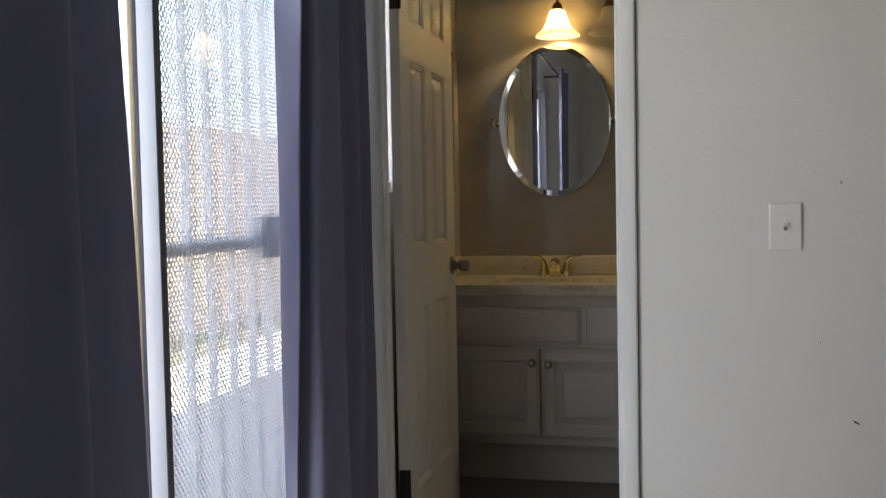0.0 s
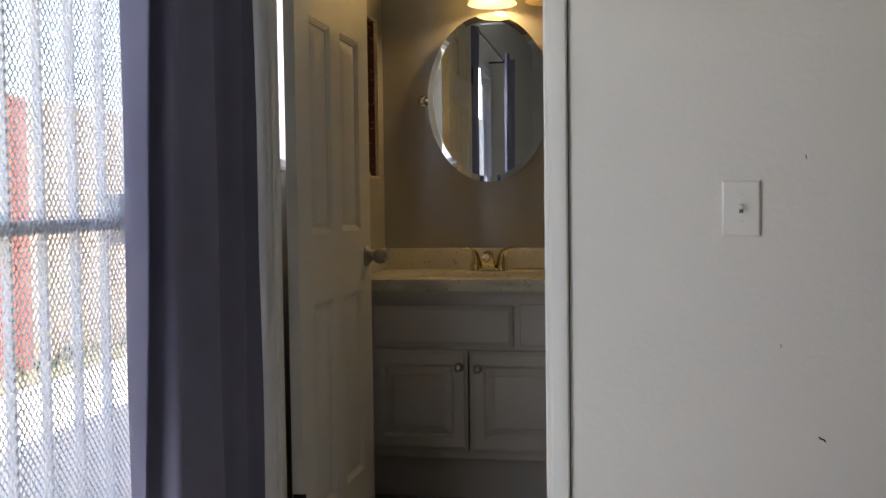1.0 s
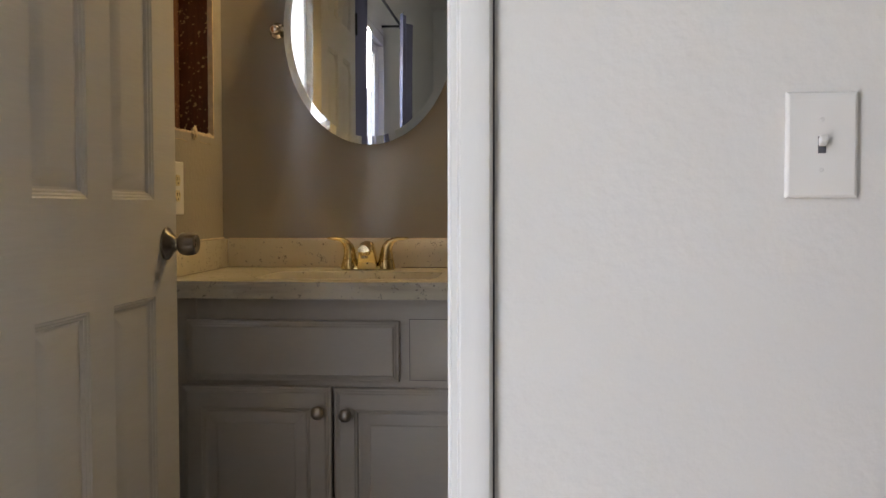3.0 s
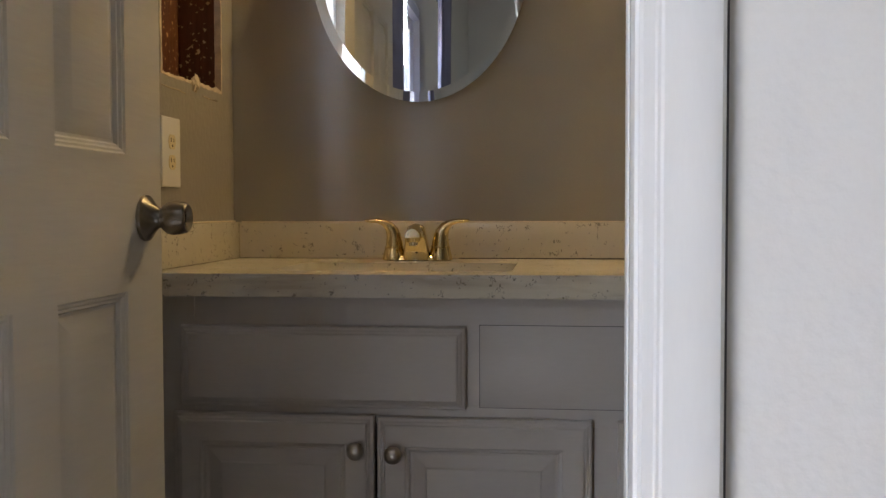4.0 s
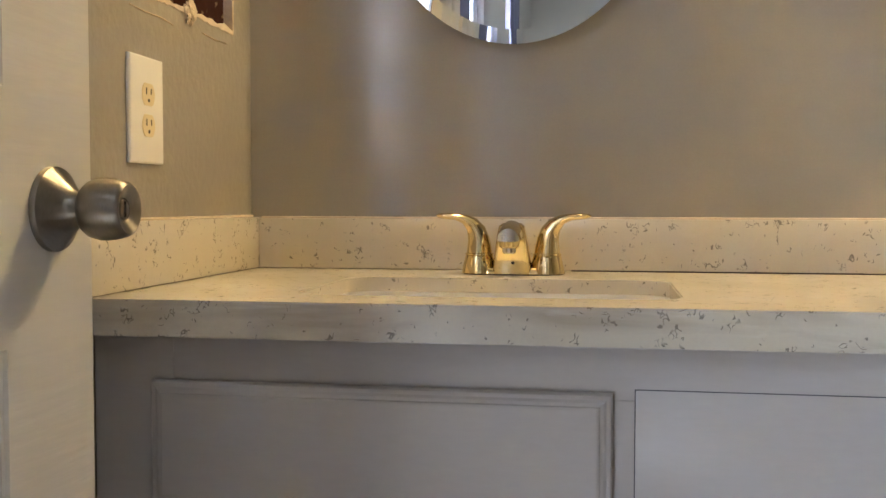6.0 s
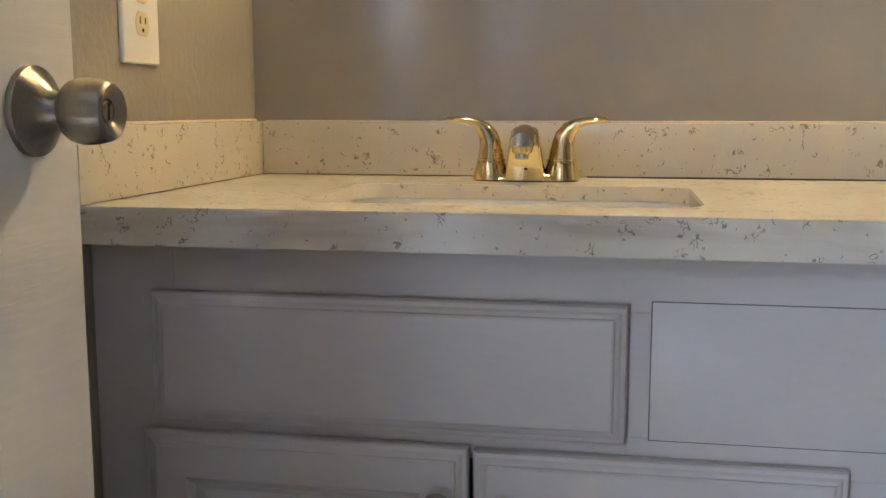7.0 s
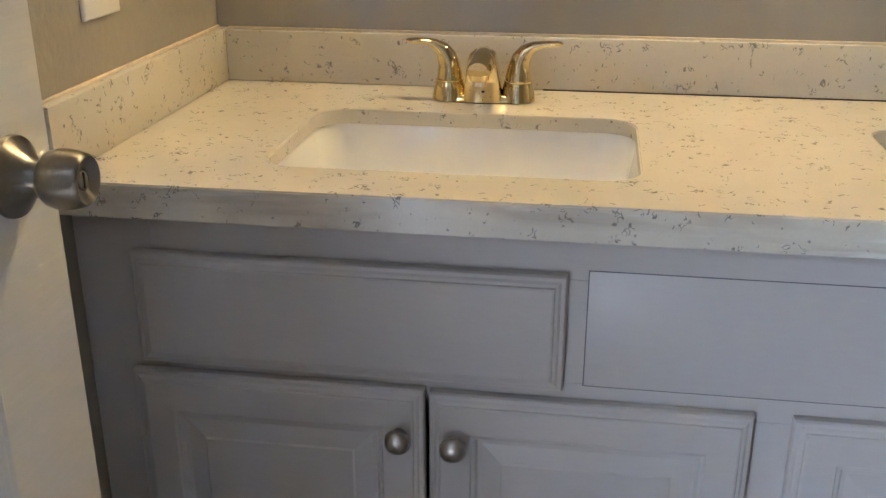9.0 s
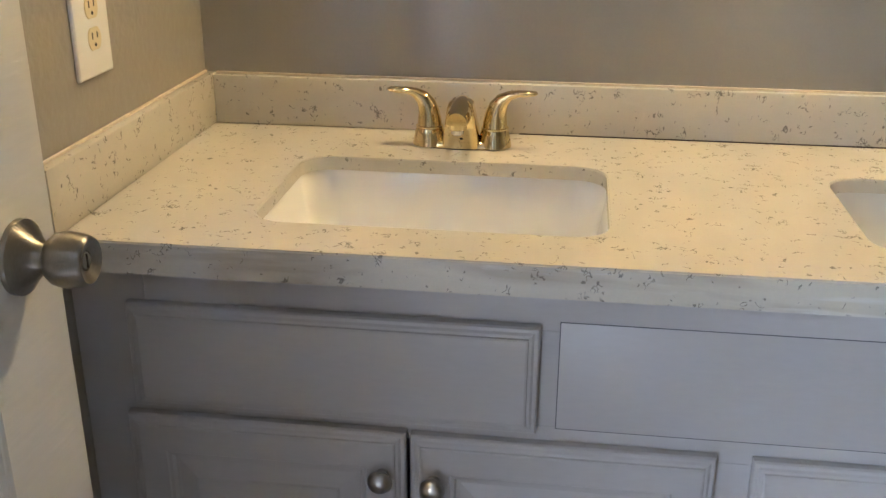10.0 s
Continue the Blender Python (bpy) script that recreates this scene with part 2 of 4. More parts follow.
M_STEEL = mat("white_painted_steel", (0.80, 0.80, 0.79), 0.45, var=0.04, var_scale=30)
M_LOCK = mat("grey_lock_box", (0.42, 0.46, 0.50), 0.45, 0.2)
M_GLASS = glass_mat("clear_glass")
M_CONCRETE = mat("patio_concrete", (0.68, 0.665, 0.63), 0.9, var=0.08, var_scale=2.5, grain=0.05, grain_scale=90, bump=0.3, bump_scale=120)
M_GROUND = mat("dry_ground", (0.16, 0.15, 0.08), 0.95, var=0.25, var_scale=1.2, grain=0.15, grain_scale=20)
M_FENCE = mat("weathered_fence_board", (0.36, 0.295, 0.24), 0.8, var=0.12, var_scale=6, grain=0.1, grain_scale=60, stretch=(1, 1, 0.1))
M_REDBOARD = mat("faded_red_boards", (0.29, 0.075, 0.058), 0.85, var=0.15, var_scale=4, grain=0.1, grain_scale=60, bump=0.3, bump_scale=60, stretch=(1, 1, 0.15))
M_STUCCO = mat("outside_stucco", (0.50, 0.45, 0.38), 0.9, var=0.05, bump=0.6, bump_scale=80, bump_dist=0.004)
M_SHADE = thin_mat("frosted_shade_glass", (0.85, 0.80, 0.70), 0.55, 0.35)
M_SHADE_LIT = thin_mat("lit_shade_glass", (0.88, 0.82, 0.70), 0.68, 0.35, emit=0.02)
M_PEBBLED = thin_mat("pebbled_window_glass", (0.95, 0.945, 0.92), 0.97, 0.25)
M_LEAF = mat("leaf_green", (0.09, 0.13, 0.05), 0.7, var=0.3, var_scale=20)
M_GAP = mat("dark_caulk_gap", (0.03, 0.02, 0.02), 0.8)


# ---- mesh helpers ----
def finish(ob, smooth=0.0):
    if smooth:
        for p in ob.data.polygons:
            p.use_smooth = True
        ob.data.set_sharp_from_angle(angle=radians(smooth))
    return ob


def part(name, bm, material, parent=None, label="", smooth=35.0):
    """One mesh object from a bmesh, under a thing or a part."""
    me = bpy.data.meshes.new(name)
    bmesh.ops.recalc_face_normals(bm, faces=bm.faces)
    bm.to_mesh(me)
    bm.free()
    for m in material if isinstance(material, (list, tuple)) else [material]:
        me.materials.append(m)
    ob = new(name, me)
    if parent is not None:
        ob.parent = parent
        ob.matrix_parent_inverse = parent.matrix_world.inverted()
    if label:
        ob["label"] = label
    return finish(ob, smooth)


def thing(name, label, category, at=(0, 0, 0), group="", kind=""):
    ob = new(name)
    ob.empty_display_size = 0.05
    ob.matrix_world = Matrix.Translation(at)
    bpy.context.view_layer.update()
    return tagged(ob, label, category, group, kind)


def box(bm, x0, x1, y0, y1, z0, z1, bevel=0.0, seg=2):
    r = bmesh.ops.create_cube(bm, size=1.0, matrix=Matrix.Translation(((x0 + x1) / 2, (y0 + y1) / 2, (z0 + z1) / 2)) @ Matrix.Diagonal((abs(x1 - x0), abs(y1 - y0), abs(z1 - z0), 1)))
    if bevel:
        es = {e for v in r["verts"] for e in v.link_edges}
        bmesh.ops.bevel(bm, geom=list(es), offset=bevel, segments=seg, affect="EDGES", profile=0.5)
    return bm


def boxed(*a, **k):
    return box(bmesh.new(), *a, **k)


def lathe(bm, profile, m, seg=32):
    """Turn (radius, height) pairs round the local z axis of the pose m."""
    rings = []
    for r, h in profile:
        if r < 1e-6:
            rings.append([bm.verts.new(m @ Vector((0, 0, h)))])
        else:
            rings.append([bm.verts.new(m @ Vector((r * math.cos(2 * math.pi * i / seg), r * math.sin(2 * math.pi * i / seg), h))) for i in range(seg)])
    for a, b in zip(rings, rings[1:]):
        for i in range(seg):
            j = (i + 1) % seg
            if len(a) == 1 and len(b) > 1:
                bm.faces.new((a[0], b[i], b[j]))
            elif len(b) == 1 and len(a) > 1:
                bm.faces.new((a[i], a[j], b[0]))
            elif len(a) > 1:
                bm.faces.new((a[i], a[j], b[j], b[i]))
    return bm


def tube(bm, pts, radii, seg=16, flat=None):
    """A closed tube along pts; flat gives (width, height) factors per point across the path."""
    rings = []
    for i, p in enumerate(pts):
        p = Vector(p)
        d = (Vector(pts[min(i + 1, len(pts) - 1)]) - Vector(pts[max(i - 1, 0)])).normalized()
        side = d.cross(Vector((0, 1, 0.001))).normalized()
        up = side.cross(d).normalized()
        fw, fh = flat[i] if flat else (1, 1)
        rings.append([bm.verts.new(p + side * math.cos(2 * math.pi * k / seg) * radii[i] * fh + up * math.sin(2 * math.pi * k / seg) * radii[i] * fw) for k in range(seg)])
    for a, b in zip(rings, rings[1:]):
        for k in range(seg):
            j = (k + 1) % seg
            bm.faces.new((a[k], a[j], b[j], b[k]))
    bm.faces.new(rings[0])
    bm.faces.new(rings[-1])
    return bm


def panel_loops(bm, o, u, v, n, w, h, loops, back=None):
    """Nested rectangles from (inset, height) pairs on the plane o + u, v with normal n; back closes the sides down to that depth."""
    o, u, v, n = Vector(o), Vector(u), Vector(v), Vector(n)

    def ring(i, d):
        return [bm.verts.new(o + u * a + v * b + n * d) for a, b in ((i, i), (w - i, i), (w - i, h - i), (i, h - i))]

    rs = [ring(i, d) for i, d in loops]
    if back is not None:
        rs.insert(0, ring(loops[0][0], back))
        bm.faces.new(rs[0])
    for a, b in zip(rs, rs[1:]):
        for k in range(4):
            j = (k + 1) % 4
            bm.faces.new((a[k], a[j], b[j], b[k]))
    bm.faces.new(rs[-1])
    return bm


def slab(bm, us, vs, solid, place, d0, d1):
    """A wall on a grid of breakpoints with cells left out where solid(u, v) is false; place(u, v, d) gives the point."""
    cells = {(i, j) for i in range(len(us) - 1) for j in range(len(vs) - 1) if solid((us[i] + us[i + 1]) / 2, (vs[j] + vs[j + 1]) / 2)}
    cache = {}

    def vert(i, j, k):
        if (i, j, k) not in cache:
            cache[(i, j, k)] = bm.verts.new(place(us[i], vs[j], (d0, d1)[k]))
        return cache[(i, j, k)]

    for i, j in cells:
        for k in (0, 1):
            bm.faces.new([vert(a, b, k) for a, b in ((i, j), (i + 1, j), (i + 1, j + 1), (i, j + 1))])
        for di, dj, a, b in ((-1, 0, (0, 0), (0, 1)), (1, 0, (1, 0), (1, 1)), (0, -1, (0, 0), (1, 0)), (0, 1, (0, 1), (1, 1))):
            if (i + di, j + dj) not in cells:
                p, q = (i + a[0], j + a[1]), (i + b[0], j + b[1])
                bm.faces.new((vert(*p, 0), vert(*q, 0), vert(*q, 1), vert(*p, 1)))
    return bm


def in_rects(u, v, rects):
    return any(a < u < b and c < v < d for a, b, c, d in rects)


# ---- structure ----
LEFT, BACK, PART_Y0, PART_Y1, RIGHT = -0.945, 4.412, 2.820, 2.890, 0.705
ROOM_X1, ROOM_Y0, CEIL_B, CEIL_R = 2.4, -2.4, 2.42, 2.85
SLIDER = (0.98, 2.76, 0.0, 2.03)
BATH_WIN = (2.99, 3.54, 1.166, 1.95)
NICHE = (3.992, 4.335, 1.170, 1.795)
JAMB_L, JAMB_R, HEAD = -0.824, -0.157, 2.04

# outer wall: the bedroom's side and the bathroom's side, painted apart
holes = [SLIDER]
us = sorted({ROOM_Y0 - 0.1, PART_Y0 + 0.04, *[c for h in holes for c in h[:2]]})
vs = sorted({-0.1, CEIL_R + 0.1, *[c for h in holes for c in h[2:]]})
tagged(part("wall_west", slab(bmesh.new(), us, vs, lambda u, v: not in_rects(u, v, holes), lambda u, v, d: Vector((d, u, v)), LEFT, LEFT - 0.15), M_WALL, smooth=0), "white painted bedroom wall with glass door opening", "wall", kind="structure")
holes_b = [BATH_WIN, NICHE]
us = sorted({PART_Y0 + 0.04, BACK + 0.1, *[c for h in holes_b for c in h[:2]]})
vs = sorted({-0.1, CEIL_B + 0.1, *[c for h in holes_b for c in h[2:]]})
tagged(part("wall_west_bath", slab(bmesh.new(), us, vs, lambda u, v: not in_rects(u, v, holes_b), lambda u, v, d: Vector((d, u, v)), LEFT, LEFT - 0.15), M_TAUPE, smooth=0), "taupe painted bathroom wall with cut-out recess", "wall", kind="structure")
opening = [(JAMB_L - 0.020, JAMB_R + 0.018, -0.05, HEAD + 0.018)]


def partition(y0, y1, material, name, label):
    us = sorted({LEFT, ROOM_X1 + 0.1, opening[0][0], opening[0][1]})
    vs = sorted({-0.05, CEIL_R + 0.1, opening[0][3]})
    tagged(part(name, slab(bmesh.new(), us, vs, lambda u, v: not in_rects(u, v, opening), lambda u, v, d: Vector((u, d, v)), y0, y1), material, smooth=0), label, "wall", kind="structure")


partition(PART_Y0, PART_Y0 + 0.04, M_WALL, "wall_north", "off-white textured painted wall with a doorway")
partition(PART_Y0 + 0.04, PART_Y1, M_TAUPE, "wall_bath_front", "taupe painted wall inside the bathroom")
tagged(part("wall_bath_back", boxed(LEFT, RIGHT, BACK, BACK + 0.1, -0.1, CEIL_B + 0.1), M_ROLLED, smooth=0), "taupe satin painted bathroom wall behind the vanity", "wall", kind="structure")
tagged(part("wall_bath_east", boxed(RIGHT, RIGHT + 0.1, PART_Y1, BACK + 0.1, -0.1, CEIL_B + 0.1), M_TAUPE, smooth=0), "taupe painted bathroom side wall", "wall", kind="structure")
tagged(part("wall_east", boxed(ROOM_X1, ROOM_X1 + 0.1, ROOM_Y0, PART_Y0, -0.1, CEIL_R + 0.1), M_WALL, smooth=0), "off-white painted bedroom wall", "wall", kind="structure")
tagged(part("wall_south", boxed(LEFT, ROOM_X1 + 0.1, ROOM_Y0 - 0.1, ROOM_Y0, -0.1, CEIL_R + 0.1), M_WALL, smooth=0), "off-white painted bedroom wall", "wall", kind="structure")
tagged(part("ceiling", boxed(LEFT - 0.15, ROOM_X1 + 0.1, ROOM_Y0 - 0.1, PART_Y0 + 0.04, CEIL_R, CEIL_R + 0.1), M_CEIL, smooth=0), "white textured ceiling", "ceiling", kind="structure")
tagged(part("ceiling_bath", boxed(LEFT - 0.15, RIGHT + 0.1, PART_Y0 + 0.04, BACK + 0.1, CEIL_B, CEIL_B + 0.1), M_CEIL, smooth=0), "white textured bathroom ceiling", "ceiling", kind="structure")
tagged(part("floor", boxed(LEFT - 0.15, ROOM_X1 + 0.1, ROOM_Y0 - 0.1, PART_Y0 + 0.04, -0.1, 0.0), M_CARPET, smooth=0), "beige carpet floor", "floor", kind="structure")
tagged(part("floor_bath", boxed(LEFT - 0.15, RIGHT + 0.1, PART_Y0 + 0.04, BACK + 0.1, -0.1, 0.002), M_FLOOR, smooth=0), "dark grey-brown bathroom floor", "floor", kind="structure")


# ---- door frame and casing ----
def casing_profile():
    """(across from the opening, proud of the wall)"""
    return [(0.0, 0.0), (0.0, 0.008), (0.002, 0.0105), (0.009, 0.0110), (0.0105, 0.0128), (0.0125, 0.0128), (0.0145, 0.0140), (0.030, 0.0152), (0.044, 0.0160), (0.0495, 0.0145), (0.0525, 0.0100), (0.053, 0.005), (0.053, 0.0)]


def casing(name, side_x, direction, y, face, z0, z1, parent):
    """An upright casing; direction +1 runs towards +x from side_x; face -1 stands proud towards -y."""
    bm = bmesh.new()
    lo, hi = [], []
    for a, d in casing_profile():
        lo.append(bm.verts.new((side_x + direction * a, y + face * d, z0)))
        hi.append(bm.verts.new((side_x + direction * a, y + face * d, z1)))
    for i in range(len(lo)):
        j = (i + 1) % len(lo)
        bm.faces.new((lo[i], lo[j], hi[j], hi[i]))
    bm.faces.new(lo)
    bm.faces.new(hi)
    return part(name, bm, M_TRIM, parent, smooth=25)


def head_casing(y, face, parent):
    bm = bmesh.new()
    lo, hi = [], []
    for a, d in casing_profile():
        lo.append(bm.verts.new((JAMB_L - 0.056, y + face * d, HEAD + 0.004 + a)))
        hi.append(bm.verts.new((JAMB_R + 0.058, y + face * d, HEAD + 0.004 + a)))
    for i in range(len(lo)):
        j = (i + 1) % len(lo)
        bm.faces.new((lo[i], lo[j], hi[j], hi[i]))
    bm.faces.new(lo)
    bm.faces.new(hi)
    return part("head_casing", bm, M_TRIM, parent, smooth=25)


door_frame = thing("door_frame", "white gloss painted door frame with moulded casing", "door frame", (JAMB_L, PART_Y0, 0), kind="structure")
part("jamb", boxed(JAMB_L - 0.018, JAMB_L, PART_Y0 - 0.002, PART_Y0 + 0.032, 0, HEAD, 0.0015), M_TRIM, door_frame)
part("jamb", boxed(JAMB_R, JAMB_R + 0.018, PART_Y0 - 0.002, PART_Y1 + 0.002, 0, HEAD, 0.0015), M_TRIM, door_frame)
part("head_jamb", boxed(JAMB_L - 0.018, JAMB_R + 0.018, PART_Y0 - 0.002, PART_Y1 + 0.002, HEAD, HEAD + 0.018, 0.0015), M_TRIM, door_frame)
part("door_stop", boxed(JAMB_R - 0.002, JAMB_R, PART_Y0 + 0.030, PART_Y0 + 0.05, 0, HEAD, 0.0015), M_TRIM, door_frame)
casing("side_casing", JAMB_R + 0.003, 1, PART_Y0, -1, 0, HEAD + 0.004, door_frame)
casing("side_casing", JAMB_L - 0.003, -1, PART_Y0, -1, 0, HEAD + 0.004, door_frame)
casing("side_casing", JAMB_R + 0.005, 1, PART_Y1, 1, 0, HEAD + 0.004, door_frame)
casing("side_casing", JAMB_L - 0.022, -1, PART_Y1, 1, 0, HEAD + 0.004, door_frame)
head_casing(PART_Y0, -1, door_frame)
head_casing(PART_Y1, 1, door_frame)
# thin dark strip drawn as the shadow along the casing's outer edge
part("casing_shadow_strip", boxed(JAMB_R + 0.0562, JAMB_R + 0.0584, PART_Y0 - 0.0015, PART_Y0 + 0.002, 0.08, HEAD + 0.05), M_GASKET_SHADE, door_frame, "dark strip coloured as the casing's shadow on the wall")

# ---- the open door ----
DX, DT, DY0, DY1 = -0.797, 0.030, 2.900, 3.622
door = thing("door", "white six-panel interior door standing open against the bathroom wall", "door", (DX - DT / 2, DY0, 0.01), kind="structure")


def door_leaf():
    bm = bmesh.new()
    ys = [DY0, 3.012, 3.206, 3.300, 3.502, DY1]
    zs = [0.012, 0.222, 0.800, 0.985, 1.575, 1.695, 1.900, 2.025]
    prof = [(0.0, 0.0), (0.0025, 0.0006), (0.0055, -0.0018), (0.0085, -0.0020), (0.0115, -0.0055), (0.0145, -0.0060), (0.0175, -0.0110), (0.0215, -0.0118), (0.0500, -0.0012), (0.0525, -0.0008)]
    for x, n in ((DX, 1), (DX - DT, -1)):
        for i in range(5):
            for j in range(7):
                if i in (1, 3) and j in (1, 3, 5):
                    panel_loops(bm, (x, ys[i], zs[j]), (0, 1, 0), (0, 0, 1), (n, 0, 0), ys[i + 1] - ys[i], zs[j + 1] - zs[j], prof)
                else:
                    bm.faces.new([bm.verts.new((x, a, b)) for a, b in ((ys[i], zs[j]), (ys[i + 1], zs[j]), (ys[i + 1], zs[j + 1]), (ys[i], zs[j + 1]))])
    for a, b in (((DY0, zs[0]), (DY1, zs[0])), ((DY1, zs[0]), (DY1, zs[-1])), ((DY1, zs[-1]), (DY0, zs[-1])), ((DY0, zs[-1]), (DY0, zs[0]))):
        bm.faces.new([bm.verts.new(p) for p in ((DX, *a), (DX, *b), (DX - DT, *b), (DX - DT, *a))])
    bmesh.ops.remove_doubles(bm, verts=bm.verts, dist=1e-5)
    es = [e for e in bm.edges if all(abs(v.co.y - DY1) < 1e-5 for v in e.verts) and abs(e.verts[0].co.x - e.verts[1].co.x) < 1e-6]
    bmesh.ops.bevel(bm, geom=es, offset=0.002, segments=2, affect="EDGES")
    return bm


part("leaf", door_leaf(), M_DOOR, door, smooth=20)
KY, KZ = 3.563, 0.899
knob_axis = Matrix.Translation((DX, KY, KZ)) @ Euler((0, radians(90), 0)).to_matrix().to_4x4()
rose = part("rose", lathe(bmesh.new(), [(0, 0), (0.0335, 0), (0.0335, 0.0035), (0.0330, 0.0050), (0.0310, 0.0060), (0.0230, 0.0125), (0.0170, 0.0180), (0.0145, 0.0220), (0.0135, 0.0255), (0.0132, 0.0300), (0, 0.0300)], knob_axis, 48), M_BRUSHED, door, "brushed nickel door rose", smooth=40)
knob = part("doorknob", lathe(bmesh.new(), [(0, 0.028), (0.0165, 0.028), (0.0190, 0.0295), (0.0225, 0.034), (0.0243, 0.041), (0.0245, 0.046), (0.0236, 0.054), (0.0218, 0.0615), (0.0205, 0.0640), (0.0192, 0.0648), (0.0175, 0.0642), (0.0090, 0.0600), (0.0088, 0.0570), (0, 0.0570)], knob_axis, 48), M_BRUSHED, door, "brushed nickel door knob with lock slot", smooth=40)
bm = lathe(bmesh.new(), [(0, 0.0565), (0.0078, 0.0565), (0.0078, 0.0595), (0.0070, 0.0605), (0, 0.0610)], knob_axis, 24)
part("lock_button", bm, M_BRUSHED, knob)
part("lock_slot", boxed(DX + 0.0600, DX + 0.0614, KY - 0.0009, KY + 0.0009, KZ - 0.0062, KZ + 0.0062), M_DARK, knob)
back_axis = Matrix.Translation((DX - DT, KY, KZ)) @ Euler((0, radians(-90), 0)).to_matrix().to_4x4()
part("back_knob", lathe(bmesh.new(), [(0, 0), (0.0335, 0), (0.0325, 0.0055), (0.0165, 0.018), (0.013, 0.030), (0.0205, 0.034), (0.0245, 0.047), (0.022, 0.066), (0.0, 0.068)], back_axis, 32), M_BRUSHED, door)
for hz in (0.222, 1.711):
    hinge = part("hinge", boxed(DX - DT + 0.002, DX + 0.0015, DY0 - 0.0025, DY0 + 0.0005, hz, hz + 0.092, 0.001), M_BLACK, door, "black steel butt hinge")
    lathe_m = Matrix.Translation((DX + 0.004, DY0 - 0.006, hz - 0.002))
    part("hinge_pin", lathe(bmesh.new(), [(0, 0), (0.0055, 0.001), (0.0055, 0.095), (0, 0.097)], lathe_m, 16), M_BLACK, hinge)

# ---- vanity ----
V_L, V_R, V_MID = LEFT + 0.001, RIGHT - 0.001, -0.121
FACE, TOP, UNDER, FRONT = 3.894, 0.800, 0.760, 3.848
SINK_STEP = 0.744
SLAB = 0.780
vanity = thing("vanity_cabinet", "grey-taupe painted vanity cabinet with raised-panel doors", "vanity cabinet", ((V_L + V_R) / 2, FACE, 0))
bm = bmesh.new()
box(bm, V_L, V_L + 0.018, FACE + 0.0205, BACK - 0.001, 0.16, UNDER - 0.001)
box(bm, V_R - 0.018, V_R, FACE + 0.0205, BACK - 0.001, 0.16, UNDER - 0.001)
box(bm, V_L + 0.018, V_R - 0.018, FACE + 0.0205, BACK - 0.001, 0.16, 0.178)
box(bm, V_L + 0.018, V_R - 0.018, BACK - 0.010, BACK - 0.001, 0.178, UNDER - 0.001)
part("carcass", bm, M_CAB, vanity)
part("toe_kick", boxed(V_L, V_R, 3.955, 3.97, 0.002, 0.16), M_CAB, vanity, "shaded grey toe kick board")


def bar(name, x0, x1, z0, z1):
    part(name, boxed(x0, x1, FACE, FACE + 0.020, z0, z1, 0.0007, 1), M_CAB, vanity)


bar("stile", V_L, -0.848, 0.162, UNDER - 0.001)
bar("stile", 2 * V_MID + 0.848, V_R, 0.162, UNDER - 0.001)
bar("stile", -0.388, -0.309, 0.568, 0.698)
bar("stile", 2 * V_MID + 0.309, 2 * V_MID + 0.388, 0.568, 0.698)
bar("stile", -0.168, -0.074, 0.21, 0.535)
bar("rail", -0.848, 2 * V_MID + 0.848, 0.698, UNDER - 0.001)
bar("rail", -0.848, 2 * V_MID + 0.848, 0.535, 0.568)
bar("rail", -0.848, 2 * V_MID + 0.848, 0.162, 0.21)

DRAWER = [(0.0, 0.0), (0.0, 0.011), (0.002, 0.0138), (0.006, 0.0145), (0.009, 0.0165), (0.0125, 0.0172), (0.0135, 0.0192), (0.016, 0.0200)]
PANEL = [(0.0, 0.0), (0.0, 0.011), (0.002, 0.0138), (0.006, 0.0145), (0.009, 0.0165), (0.0125, 0.0172), (0.0135, 0.0192), (0.016, 0.0200),
         (0.050, 0.0200), (0.052, 0.0180), (0.056, 0.0172), (0.059, 0.0125), (0.064, 0.0118), (0.086, 0.0165), (0.0885, 0.0185), (0.091, 0.0188)]


def cab_front(name, x0, x1, z0, z1, loops):
    return part(name, panel_loops(bmesh.new(), (x0, FACE, z0), (1, 0, 0), (0, 0, 1), (0, -1, 0), x1 - x0, z1 - z0, loops, -0.0004), M_CAB, vanity, smooth=15)


def mushroom_knob(x, z, parent):
    m = Matrix.Translation((x, FACE - 0.0198, z)) @ Euler((radians(90), 0, 0)).to_matrix().to_4x4()
    part("knob", lathe(bmesh.new(), [(0, 0), (0.0085, 0), (0.0085, 0.0015), (0.0062, 0.004), (0.0058, 0.010), (0.0085, 0.0125), (0.0145, 0.0145), (0.0162, 0.0170), (0.0158, 0.0200), (0.0130, 0.0245), (0.0085, 0.0270), (0.0040, 0.0282), (0, 0.0285)], m, 32), M_NICKEL, parent, "brushed nickel mushroom knob", smooth=50)


for flip in (False, True):
    fx = (lambda x: 2 * V_MID - x) if flip else (lambda x: x)
    span = lambda a, b: sorted((fx(a), fx(b)))
    cab_front("drawer_front", *span(-0.870, -0.360), 0.563, 0.706, DRAWER)
    d = cab_front("cabinet_door", *span(-0.884, -0.521), 0.190, 0.550, PANEL)
    mushroom_knob(fx(-0.550), 0.492, d)
    d = cab_front("cabinet_door", *span(-0.5155, -0.1425), 0.188, 0.548, PANEL)
    mushroom_knob(fx(-0.484), 0.487, d)
part("false_front", boxed(-0.3365, 2 * V_MID + 0.3365, FACE - 0.0005, FACE + 0.0195, 0.5655, 0.7095, 0.0012), M_CAB, vanity, "flush grey false drawer panel")
